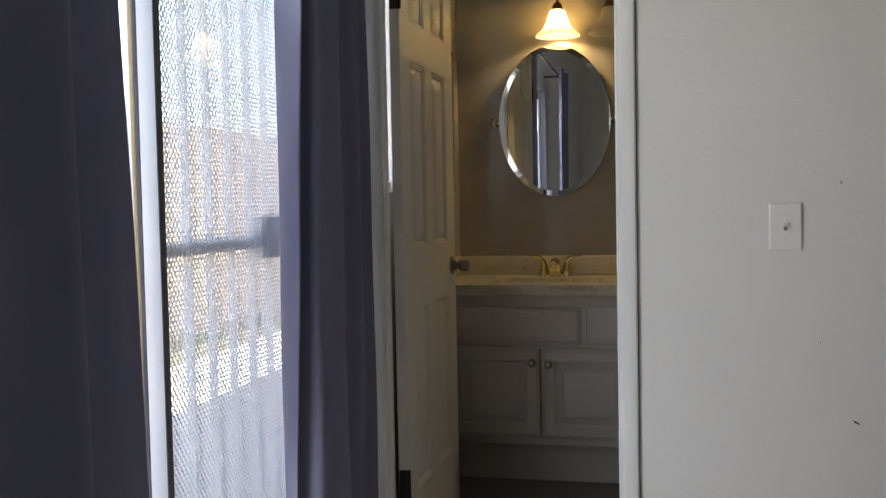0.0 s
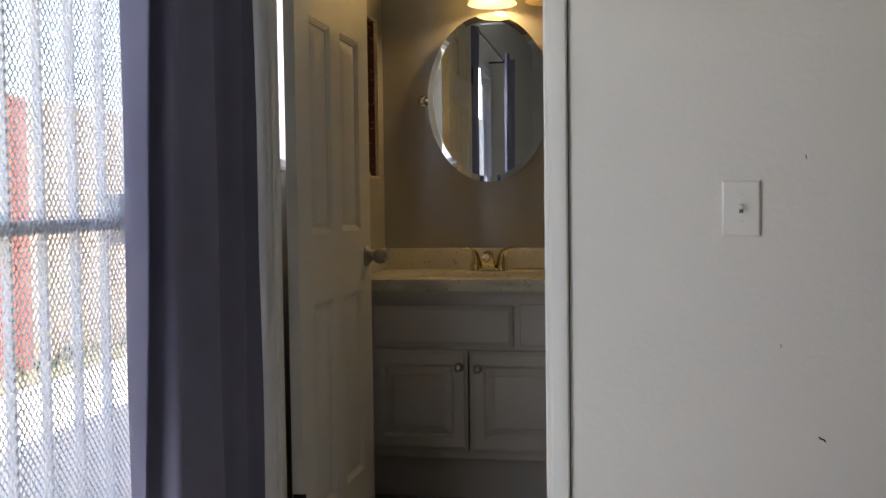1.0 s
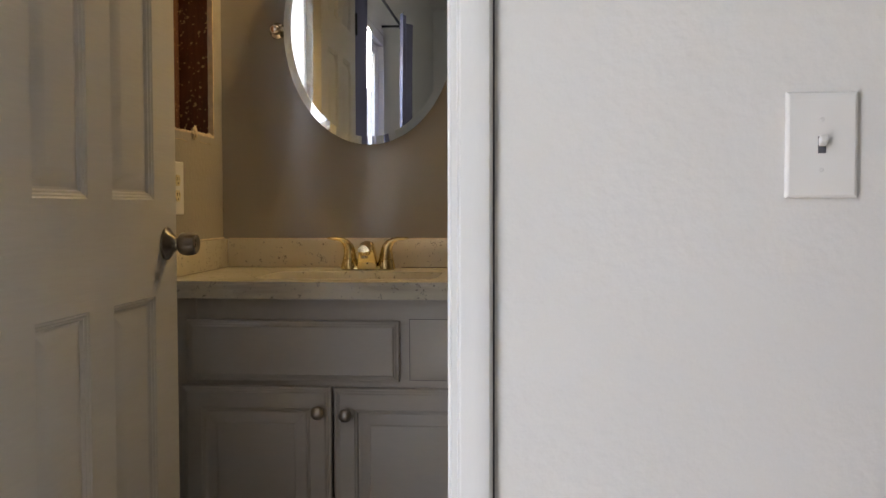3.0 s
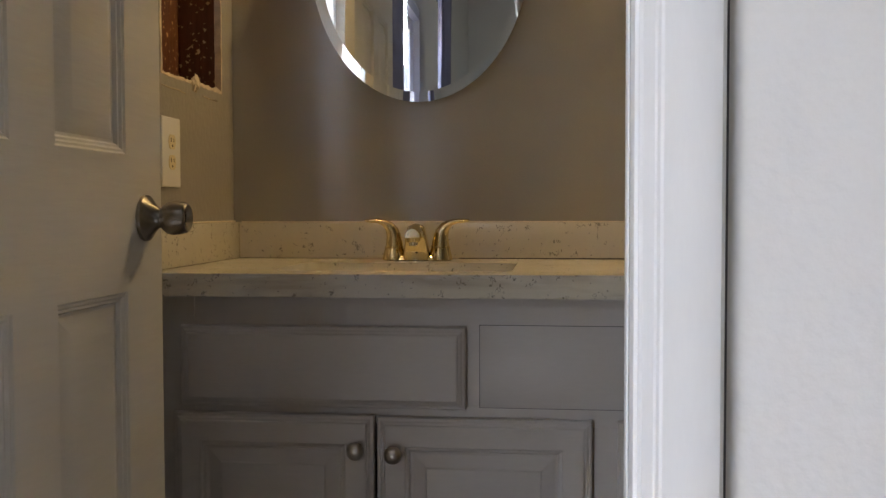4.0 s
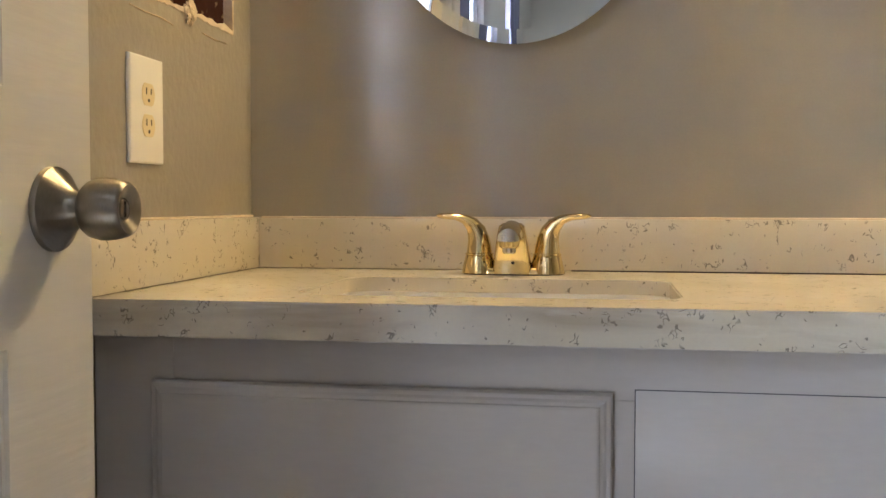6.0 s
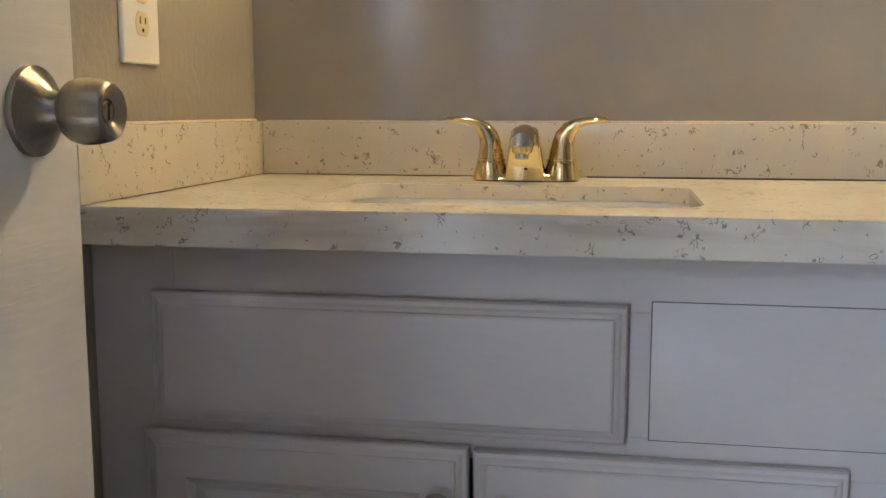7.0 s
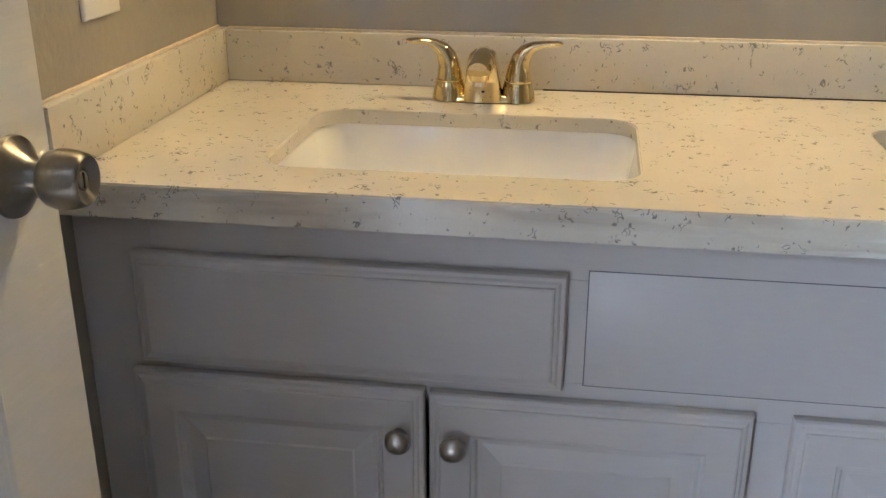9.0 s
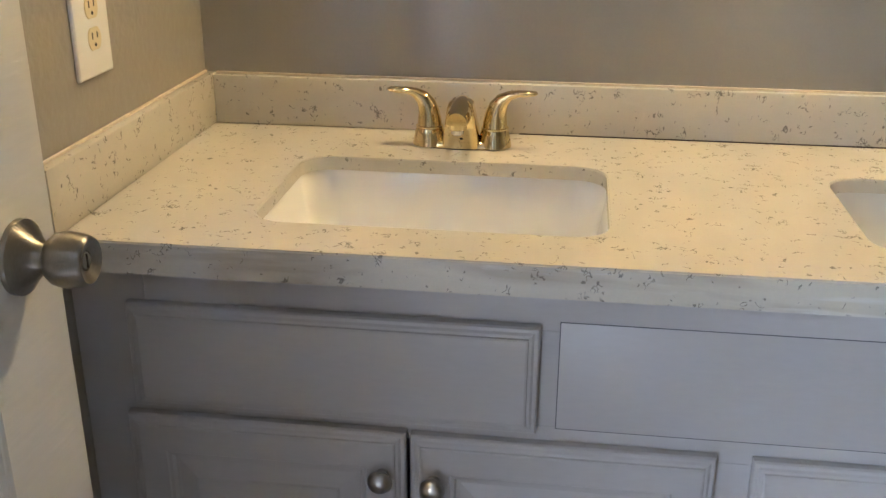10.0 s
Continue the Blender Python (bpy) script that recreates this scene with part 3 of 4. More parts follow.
part("panel_gap", boxed(-0.3372, 2 * V_MID + 0.3372, FACE - 0.0002, FACE + 0.003, 0.5650, 0.7103), M_GASKET_SHADE, vanity)


def rounded_rect(x0, x1, y0, y1, r, n=8):
    pts = []
    for cx, cy, a0 in ((x1 - r, y0 + r, -90), (x1 - r, y1 - r, 0), (x0 + r, y1 - r, 90), (x0 + r, y0 + r, 180)):
        for k in range(n + 1):
            a = radians(a0 + 90 * k / n)
            pts.append((cx + r * math.cos(a), cy + r * math.sin(a)))
    return pts


SX0, SX1, SY0, SY1, SR = -0.726, -0.284, 3.942, 4.226, 0.044
counter = thing("countertop", "cream speckled stone countertop with two undermount sink cut-outs", "countertop", ((V_L + V_R) / 2, FACE, UNDER))


def counter_slab():
    bm = bmesh.new()
    outer = [(V_L, FRONT), (V_R, FRONT), (V_R, BACK - 0.001), (V_L, BACK - 0.001)]
    loops = [outer] + [rounded_rect(SX0 + k * SINK_STEP, SX1 + k * SINK_STEP, SY0, SY1, SR) for k in (0, 1)]
    edges = []
    for lp in loops:
        vs = [bm.verts.new((x, y, TOP)) for x, y in lp]
        edges += [bm.edges.new((a, b)) for a, b in zip(vs, vs[1:] + vs[:1])]
    bmesh.ops.triangle_fill(bm, edges=edges, use_beauty=True)
    keep = [f for f in bm.faces]
    bad = []
    for f in keep:
        c = f.calc_center_median()
        for k in (0, 1):
            if SX0 + k * SINK_STEP + 0.002 < c.x < SX1 + k * SINK_STEP - 0.002 and SY0 + 0.002 < c.y < SY1 - 0.002 and all(abs(v.co.y - FRONT) > 0.01 and abs(v.co.y - BACK) > 0.01 for v in f.verts):
                if all(SX0 + k * SINK_STEP - 1e-4 <= v.co.x <= SX1 + k * SINK_STEP + 1e-4 for v in f.verts):
                    bad.append(f)
    bmesh.ops.delete(bm, geom=bad, context="FACES_ONLY")
    r = bmesh.ops.extrude_face_region(bm, geom=list(bm.faces))
    for v in [g for g in r["geom"] if isinstance(g, bmesh.types.BMVert)]:
        v.co.z = SLAB
    es = [e for e in bm.edges if len(e.link_faces) == 2 and e.calc_face_angle(0) > 1.0 and all(v.co.z > TOP - 1e-5 for v in e.verts)]
    bmesh.ops.bevel(bm, geom=es, offset=0.0018, segments=2, affect="EDGES")
    bm.normal_update()
    for f in bm.faces:
        f.material_index = int(abs(f.normal.y) > 0.9 and f.calc_center_median().y < FRONT + 0.01)
    return bm


part("slab", counter_slab(), [M_STONE, M_EDGE], counter, smooth=30)
part("front_edge", boxed(V_L, V_R, FRONT, FRONT + 0.04, UNDER, SLAB + 0.0002), M_EDGE, counter, "worn and stained lower stone edge")
part("backsplash", boxed(V_L + 0.0185, V_R, BACK - 0.019, BACK - 0.001, TOP + 0.0012, 0.881, 0.0012), M_STONE, counter)
part("side_splash", boxed(V_L, V_L + 0.018, FRONT - 0.001, BACK - 0.001, TOP + 0.0008, 0.883, 0.0012), M_STONE, counter)
part("caulk_bead", boxed(V_L + 0.018, V_R, BACK - 0.0052, BACK - 0.0005, 0.8805, 0.8842, 0.0015), M_PLASTER, counter, "cream caulk bead along the wall")
part("caulk_bead", boxed(V_L - 0.0005, V_L + 0.0050, FRONT + 0.001, BACK - 0.006, 0.8825, 0.8864, 0.0015), M_PLASTER, counter, "cream caulk bead along the wall")
part("splash_gap", boxed(-0.42, V_R, BACK - 0.0192, BACK - 0.0150, TOP - 0.0005, TOP + 0.0022), M_GAP, counter, "dark open joint under the backsplash")


def basin(k):
    ob = thing("sink", "white porcelain undermount sink below the counter", "sink", ((SX0 + SX1) / 2 + k * SINK_STEP, (SY0 + SY1) / 2, SLAB), "sinks in the vanity")
    bm = bmesh.new()
    levels = [(0.012, SLAB + 0.0002), (-0.004, SLAB - 0.0004), (-0.002, SLAB - 0.004), (0.004, SLAB - 0.040), (0.012, SLAB - 0.085), (0.026, SLAB - 0.112), (0.055, SLAB - 0.126), (0.10, SLAB - 0.132)]
    levels[0] = (-0.016, SLAB - 0.0004)
    rings = []
    for inset, z in levels:
        r = max(SR - inset * 0.4, 0.02)
        rings.append([bm.verts.new((x + k * SINK_STEP, y, z)) for x, y in rounded_rect(SX0 + inset, SX1 - inset, SY0 + inset, SY1 - inset, r)])
    for a, b in zip(rings, rings[1:]):
        for i in range(len(a)):
            j = (i + 1) % len(a)
            bm.faces.new((a[i], a[j], b[j], b[i]))
    bm.faces.new(rings[-1])
    for f in bm.faces:
        f.normal_update()
    part("bowl", bm, M_SINK, ob, smooth=50)
    m = Matrix.Translation(((SX0 + SX1) / 2 + k * SINK_STEP, (SY0 + SY1) / 2 + 0.01, SLAB - 0.132))
    part("drain", lathe(bmesh.new(), [(0, 0.0), (0.012, 0.001), (0.014, 0.003), (0.022, 0.0035), (0.024, 0.0005), (0.024, -0.002)], m, 24), M_CHROME, ob)


basin(0)
basin(1)


# ---- faucets ----
def faucet_at(cx):
    f = thing("faucet", "polished brass two-handle centerset faucet on the countertop", "faucet", (cx, 4.315, TOP), "faucets on the vanity")
    gx, gy = cx, 4.315
    bm = bmesh.new()

    def oval(w, d, z, n=40):
        return [bm.verts.new((gx + max(-1, min(1, math.cos(2 * math.pi * i / n) * 1.25)) * (w - d) + math.cos(2 * math.pi * i / n) * d, gy + math.sin(2 * math.pi * i / n) * d, z)) for i in range(n)]

    rings = [oval(0.0755, 0.0250, TOP + 0.0014), oval(0.0755, 0.0250, TOP + 0.003), oval(0.0735, 0.0240, TOP + 0.0055), oval(0.0700, 0.0210, TOP + 0.0095), oval(0.066, 0.0185, TOP + 0.011)]
    bm.faces.new(rings[0])
    for a, b in zip(rings, rings[1:]):
        for i in range(len(a)):
            j = (i + 1) % len(a)
            bm.faces.new((a[i], a[j], b[j], b[i]))
    bm.faces.new(rings[-1])
    part("base_plate", bm, M_GOLD, f, smooth=40)
    part("gasket", lathe(bmesh.new(), [(0, 0), (0.0256, 0), (0.0256, 0.0018), (0, 0.0018)], Matrix.Translation((gx, gy, TOP - 0.0002)) @ Matrix.Diagonal((2.90, 1, 1, 1)), 40), M_BLACK, f)
    for s in (-1, 1):
        hx = gx + s * 0.0505
        m = Matrix.Translation((hx, gy, TOP + 0.008))
        part("handle_base", lathe(bmesh.new(), [(0, -0.0060), (0.0262, -0.0060), (0.0260, -0.0045), (0.0246, 0.003), (0.0226, 0.012), (0.0208, 0.0195), (0.0200, 0.0205), (0.0212, 0.0212), (0.0212, 0.0232), (0.0196, 0.0240), (0.0, 0.0240)], m, 32), M_GOLD, f, smooth=35)
        bm = bmesh.new()
        path = [(hx, gy, TOP + 0.030), (hx, gy, TOP + 0.040), (hx + s * 0.001, gy, TOP + 0.052), (hx + s * 0.0045, gy - 0.001, TOP + 0.064), (hx + s * 0.0115, gy - 0.002, TOP + 0.0745), (hx + s * 0.0225, gy - 0.004, TOP + 0.0820), (hx + s * 0.036, gy - 0.006, TOP + 0.0855), (hx + s * 0.050, gy - 0.008, TOP + 0.0862), (hx + s * 0.0605, gy - 0.009, TOP + 0.0870), (hx + s * 0.0640, gy - 0.0095, TOP + 0.0872)]
        rad = [0.0195, 0.0185, 0.0165, 0.0145, 0.0118, 0.0092, 0.0082, 0.0088, 0.0070, 0.0020]
        flat = [(1, 1), (1, 1), (1, 1), (1, 1), (1, 0.95), (1.05, 0.78), (1.15, 0.62), (1.2, 0.52), (1.2, 0.48), (1, 0.5)]
        part("lever_handle", tube(bm, path, rad, 20, flat), M_GOLD, f, smooth=60)
    # spout: a tapered flat-fronted tower under a rounded hood that reaches forward
    bm = bmesh.new()
    n = 32
    rings = []
    for h, w, d, dy in ((-0.0045, 0.0288, 0.0255, 0.0), (0.002, 0.0284, 0.0250, -0.0005), (0.020, 0.0262, 0.0228, -0.006), (0.040, 0.0232, 0.0200, -0.012), (0.056, 0.0206, 0.0178, -0.016), (0.066, 0.0186, 0.0160, -0.016), (0.0705, 0.0130, 0.0115, -0.016)):
        ring = []
        for i in range(n):
            c, s_ = math.cos(2 * math.pi * i / n), math.sin(2 * math.pi * i / n)
            ring.append(bm.verts.new((gx + math.copysign(abs(c) ** 0.26, c) * w, gy + dy + math.copysign(abs(s_) ** 0.26, s_) * d, TOP + 0.006 + h)))
        rings.append(ring)
    bm.faces.new(rings[0])
    for a, b in zip(rings, rings[1:]):
        for i in range(n):
            j = (i + 1) % n
            bm.faces.new((a[i], a[j], b[j], b[i]))
    bm.faces.new(rings[-1])
    spout = part("spout", bm, M_GOLD, f, smooth=35)
    bm = bmesh.new()
    rings = []
    for dy, w, h, zb in ((0.017, 0.0120, 0.0110, 0.0585), (0.012, 0.0168, 0.0180, 0.0580), (0.0, 0.0186, 0.0222, 0.0575), (-0.03, 0.0184, 0.0240, 0.0565), (-0.050, 0.0180, 0.0232, 0.0550), (-0.066, 0.0172, 0.0200, 0.0535), (-0.076, 0.0164, 0.0180, 0.0528), (-0.0785, 0.0154, 0.0168, 0.0530)):
        ring = []
        for i in range(n):
            a = 2 * math.pi * i / n
            ring.append(bm.verts.new((gx + w * math.cos(a), gy + dy, TOP + zb + (h * math.sin(a) if math.sin(a) > 0 else 0.0022 * math.sin(a)))))
        rings.append(ring)
    bm.faces.new(rings[0])
    for a, b in zip(rings, rings[1:]):
        for i in range(n):
            j = (i + 1) % n
            bm.faces.new((a[i], a[j], b[j], b[i]))
    bm.faces.new(rings[-1])
    part("spout_hood", bm, M_GOLD, spout, smooth=60)
    m = Matrix.Translation((gx, gy - 0.062, TOP + 0.0335))
    cup = part("aerator_cup", lathe(bmesh.new(), [(0, 0.008), (0.0115, 0.008), (0.0140, 0.010), (0.0150, 0.0215), (0, 0.0215)], m, 24), M_GOLD, spout)
    part("aerator", lathe(bmesh.new(), [(0, 0.0), (0.0075, 0.0), (0.0085, 0.001), (0.0098, 0.002), (0.0098, 0.0085), (0, 0.0085)], m, 24), M_CHROME, spout, "chrome aerator tip")
    m = Matrix.Translation((gx + 0.002, gy - 0.0265, TOP + 0.019)) @ Euler((radians(90), 0, 0)).to_matrix().to_4x4()
    part("set_screw", lathe(bmesh.new(), [(0, -0.004), (0.0026, -0.004), (0.0026, 0.0012), (0, 0.0012)], m, 16), M_DARK, spout)


faucet_at(-0.5035)
faucet_at(-0.5035 + SINK_STEP)


# ---- mirrors ----
def oval_mirror(cx, cz, askew=0.0):
    a, b = 0.244, 0.328
    ob = thing("oval_mirror", "frameless oval mirror with slanted edge on chrome mounts", "mirror", (cx, BACK, cz), "mirrors over the vanity")
    bm = bmesh.new()
    n = 96
    face_y = BACK - 0.040

    def ring(k, y):
        return [bm.verts.new((cx + (a - k) * math.cos(2 * math.pi * i / n), y, cz + (b - k) * math.sin(2 * math.pi * i / n))) for i in range(n)]

    rings = [ring(0.003, face_y + 0.007), ring(0.0, face_y + 0.007), ring(0.0, face_y + 0.0014), ring(0.022, face_y)]
    for p, q in zip(rings, rings[1:]):
        for i in range(n):
            j = (i + 1) % n
            bm.faces.new((p[i], p[j], q[j], q[i]))
    bm.faces.new(rings[-1])
    bm.faces.new(rings[0])
    bmesh.ops.rotate(bm, verts=bm.verts, cent=(cx, face_y, cz), matrix=Euler((0, 0, radians(askew))).to_matrix())
    part("mirror_glass", bm, M_MIRROR, ob, smooth=1.0)
    for s in (-1, 1):
        x = cx + s * (a + 0.026)
        m = Matrix.Translation((x, BACK, cz)) @ Euler((radians(90), 0, 0)).to_matrix().to_4x4()
        mount = part("pivot_mount", lathe(bmesh.new(), [(0, 0), (0.0245, 0), (0.0245, 0.003), (0.0215, 0.008), (0.014, 0.012), (0.0095, 0.018), (0.0095, 0.024), (0.0135, 0.028), (0.0155, 0.034), (0.0140, 0.041), (0.008, 0.046), (0, 0.047)], m, 32), M_CHROME, ob, "chrome pivot mount", smooth=40)
        bm = bmesh.new()
        m = Matrix.Translation((x, BACK - 0.034, cz)) @ Euler((0, radians(-90 * s), 0)).to_matrix().to_4x4()
        part("pivot_pin", lathe(bm, [(0, 0), (0.006, 0), (0.006, 0.016), (0.009, 0.018), (0.009, 0.026), (0, 0.027)], m, 16), M_CHROME, mount)


oval_mirror(-0.507, 1.477, 0.18)
oval_mirror(0.275, 1.477)

# ---- vanity light ----
light = thing("vanity_light", "bronze bath light bar with frosted bell glass shades", "wall light", (sum(SHADES) / 4, BACK, 2.06))
part("back_bar", boxed(SHADES[0] - 0.05, SHADES[3] + 0.05, BACK - 0.024, BACK - 0.0005, 2.03, 2.10, 0.006), M_BRONZE, light)
for sx, lit in zip(SHADES, LIT):
    bm = bmesh.new()
    pts = [(sx, BACK - 0.02, 2.062), (sx, BACK - 0.06, 2.072), (sx, BACK - 0.088, 2.060), (sx, BACK - 0.107, 2.025), (sx, LAMP_Y, 1.985), (sx, LAMP_Y, 1.961)]
    rings = []
    for i, p in enumerate(pts):
        d = (Vector(pts[min(i + 1, 5)]) - Vector(pts[max(i - 1, 0)])).normalized()
        up = Vector((1, 0, 0)).cross(d)
        rings.append([bm.verts.new(Vector(p) + Vector((1, 0, 0)) * 0.006 * math.cos(k * math.pi / 6) + up * 0.006 * math.sin(k * math.pi / 6)) for k in range(12)])
    for a, b in zip(rings, rings[1:]):
        for k in range(12):
            bm.faces.new((a[k], a[(k + 1) % 12], b[(k + 1) % 12], b[k]))
    arm = part("arm", bm, M_BRONZE, light)
    m = Matrix.Translation((sx, LAMP_Y, 0.006))
    part("socket_cup", lathe(bmesh.new(), [(0, 1.968), (0.012, 1.966), (0.020, 1.958), (0.024, 1.945), (0.027, 1.937), (0.026, 1.934), (0, 1.934)], m, 24), M_BRONZE, arm)
    outer = [(0.026, 1.936), (0.030, 1.932), (0.036, 1.922), (0.041, 1.905), (0.047, 1.885), (0.056, 1.866), (0.068, 1.850), (0.082, 1.838), (0.093, 1.829), (0.0955, 1.824)]
    inner = [(r - 0.003, z - 0.001) for r, z in reversed(outer)]
    part("shade", lathe(bmesh.new(), outer + inner, m, 48), M_SHADE_LIT if lit else M_SHADE, light, "glowing frosted bell shade" if lit else "unlit frosted bell shade", smooth=60)

# ---- glass door with security screen ----
slider = thing("sliding_glass_door", "white vinyl sliding glass door beside the curtains", "sliding door", (LEFT - 0.08, 1.5, 0), kind="structure")
FX = LEFT - 0.055
part("head_track", boxed(FX - 0.07, FX + 0.054, SLIDER[0], SLIDER[1], 1.97, 2.03, 0.002), M_VINYL, slider)
part("sill_track", boxed(FX - 0.07, FX + 0.054, SLIDER[0], SLIDER[1], 0.0, 0.035, 0.002), M_VINYL, slider)
part("side_frame", boxed(FX - 0.07, FX + 0.02, SLIDER[1] - 0.045, SLIDER[1], 0.035, 1.97, 0.002), M_VINYL, slider)
part("side_frame", boxed(FX - 0.07, FX + 0.02, SLIDER[0], SLIDER[0] + 0.045, 0.035, 1.97, 0.002), M_VINYL, slider)


def pane_of(parent, x, y0, y1):
    g = part("pane", boxed(x - 0.003, x + 0.003, y0, y1, 0.10, 1.92), M_GLASS, parent)
    g.visible_shadow = False


moving = part("sash", boxed(FX + 0.0165, FX + 0.052, 1.712, 1.7375, 0.035, 1.97, 0.002), M_VINYL, slider, "white vinyl meeting stile")
part("gasket", boxed(FX + 0.048, FX + 0.0535, 1.7125, 1.7355, 0.05, 1.95, 0.002), M_GASKET_SHADE, moving, "dark grey glazing gasket")
part("gasket", boxed(FX + 0.0085, FX + 0.0160, 1.7120, 1.7200, 0.05, 1.95, 0.001), M_GASKET_SHADE, moving, "dark grey glazing gasket")
part("weatherstrip", boxed(FX - 0.0015, FX + 0.0080, 1.7120, 1.7180, 0.05, 1.95, 0.001), M_TANSTRIP, moving, "tan pile weatherstrip")
part("sash_stile", boxed(FX + 0.0165, FX + 0.052, 2.655, 2.715, 0.035, 1.97, 0.003), M_VINYL, moving)
part("sash_rail", boxed(FX + 0.0165, FX + 0.050, 1.7380, 2.6545, 0.035, 0.115, 0.003), M_VINYL, moving)
part("sash_rail", boxed(FX + 0.0165, FX + 0.050, 1.7380, 2.6545, 1.905, 1.97, 0.003), M_VINYL, moving)
pane_of(moving, FX + 0.034, 1.736, 2.657)
fixed = part("sash", boxed(FX - 0.010, FX + 0.016, SLIDER[0] + 0.045, SLIDER[0] + 0.105, 0.035, 1.97, 0.003), M_VINYL, slider)
part("sash_rail", boxed(FX - 0.010, FX + 0.016, SLIDER[0] + 0.105, 1.708, 0.035, 0.115, 0.003), M_VINYL, fixed)
part("sash_rail", boxed(FX - 0.010, FX + 0.016, SLIDER[0] + 0.105, 1.708, 1.905, 1.97, 0.003), M_VINYL, fixed)
pane_of(fixed, FX + 0.003, SLIDER[0] + 0.103, 1.740)

SCR = LEFT - 0.175
screen = thing("security_screen_door", "white steel security screen with expanded diamond mesh", "security door", (SCR, 2.2, 0))
for y0, y1 in ((1.93, 1.985), (2.76, 2.82)):
    part("screen_stile", boxed(SCR - 0.02, SCR + 0.02, y0, y1, 0.0, 2.06, 0.003), M_STEEL, screen)
part("screen_rail", boxed(SCR - 0.026, SCR + 0.004, 1.985, 2.76, 1.015, 1.045, 0.003), M_STEEL, screen, "grey steel middle rail")
part("screen_rail", boxed(SCR - 0.018, SCR + 0.018, 1.985, 2.76, 0.0, 0.10, 0.003), M_STEEL, screen)
part("screen_rail", boxed(SCR - 0.018, SCR + 0.018, 1.985, 2.76, 1.99, 2.06, 0.003), M_STEEL, screen)
part("lock_box", boxed(SCR - 0.03, SCR + 0.03, 2.565, 2.67, 0.985, 1.100, 0.004), M_LOCK, screen, "dark grey steel lock box")
y = 2.038
while y < 2.74:
    part("picket", boxed(SCR - 0.014, SCR + 0.006, y - 0.005, y + 0.005, 0.08, 2.0, 0.002), M_STEEL, screen)
    y += 0.119


def diamond_mesh():
    """Expanded metal: slanted flat strands between bonds, one strand a quad tilted out of the sheet."""
    verts, quads = [], []
    py, pz, w = 0.0165, 0.0225, 0.0010
    y0, z0, ny, nz = 1.985, 0.10, int(0.775 / py), int(1.89 / pz)
    for i in range(ny):
        for j in range(nz):
            for a, b in (((0, 0), (0.5, 0.5)), ((0.5, 0.5), (1, 0)), ((0, 1), (0.5, 0.5)), ((0.5, 0.5), (1, 1))):
                p = (y0 + (i + a[0]) * py, z0 + (j + a[1]) * pz)
                q = (y0 + (i + b[0]) * py, z0 + (j + b[1]) * pz)
                for c in ((SCR + 0.0085, p[0] - w / 2, p[1]), (SCR + 0.0125, p[0] + w / 2, p[1]), (SCR + 0.0125, q[0] + w / 2, q[1]), (SCR + 0.0085, q[0] - w / 2, q[1])):
                    verts.append(c)
                quads.append(tuple(range(len(verts) - 4, len(verts))))
    me = bpy.data.meshes.new("expanded_mesh")
    me.from_pydata(verts, [], quads)
    bm = bmesh.new()
    bm.from_mesh(me)
    bpy.data.meshes.remove(me)
    return bm


def plain_part(name, bm, material, parent, label=""):
    me = bpy.data.meshes.new(name)
    bm.to_mesh(me)
    bm.free()
    me.materials.append(material)
    ob = new(name, me)
    ob.parent = parent
    ob.matrix_parent_inverse = parent.matrix_world.inverted()
    if label:
        ob["label"] = label
    return ob


plain_part("expanded_mesh", diamond_mesh(), M_STEEL, screen, "white expanded metal mesh")

# ---- bathroom window behind the door ----
bw = thing("bathroom_window", "small white framed bathroom window", "window", (LEFT - 0.07, BATH_WIN[0], BATH_WIN[2]), kind="structure")
wy0, wy1, wz0, wz1 = BATH_WIN
wx = LEFT - 0.075
for a in ((wy0, wy0 + 0.04, wz0, wz1), (wy1 - 0.04, wy1, wz0, wz1), (wy0 + 0.04, wy1 - 0.04, wz0, wz0 + 0.04), (wy0 + 0.04, wy1 - 0.04, wz1 - 0.04, wz1)):
    part("window_frame", boxed(wx - 0.03, wx + 0.03, a[0], a[1], a[2], a[3], 0.002), M_VINYL, bw)
part("window_sill", boxed(wx + 0.03, LEFT + 0.006, wy0 + 0.001, wy1 - 0.001, wz0 + 0.0005, wz0 + 0.012, 0.002), M_TRIM, bw)
g = part("pane", boxed(wx - 0.003, wx + 0.003, wy0 + 0.038, wy1 - 0.038, wz0 + 0.038, wz1 - 0.038), M_PEBBLED, bw)
g.visible_shadow = False

# ---- curtains and rod ----
rod = thing("curtain_rod", "thin dark metal curtain rod on wall brackets", "curtain rod", (-0.835, 1.7, 2.09))
part("rod", lathe(bmesh.new(), [(0, 0.0), (0.016, 0.0), (0.018, 0.02), (0.010, 0.03), (0.0075, 0.035), (0.0075, 1.78), (0.010, 1.785), (0.018, 1.795), (0.016, 1.815), (0, 1.817)], Matrix.Translation((-0.835, 0.92, 2.09)) @ Euler((radians(-90), 0, 0)).to_matrix().to_4x4(), 20), M_BLACK, rod)
for by in (1.06, 2.66):
    part("bracket", boxed(LEFT, -0.835, by, by + 0.012, 2.070, 2.083, 0.002), M_BLACK, rod)


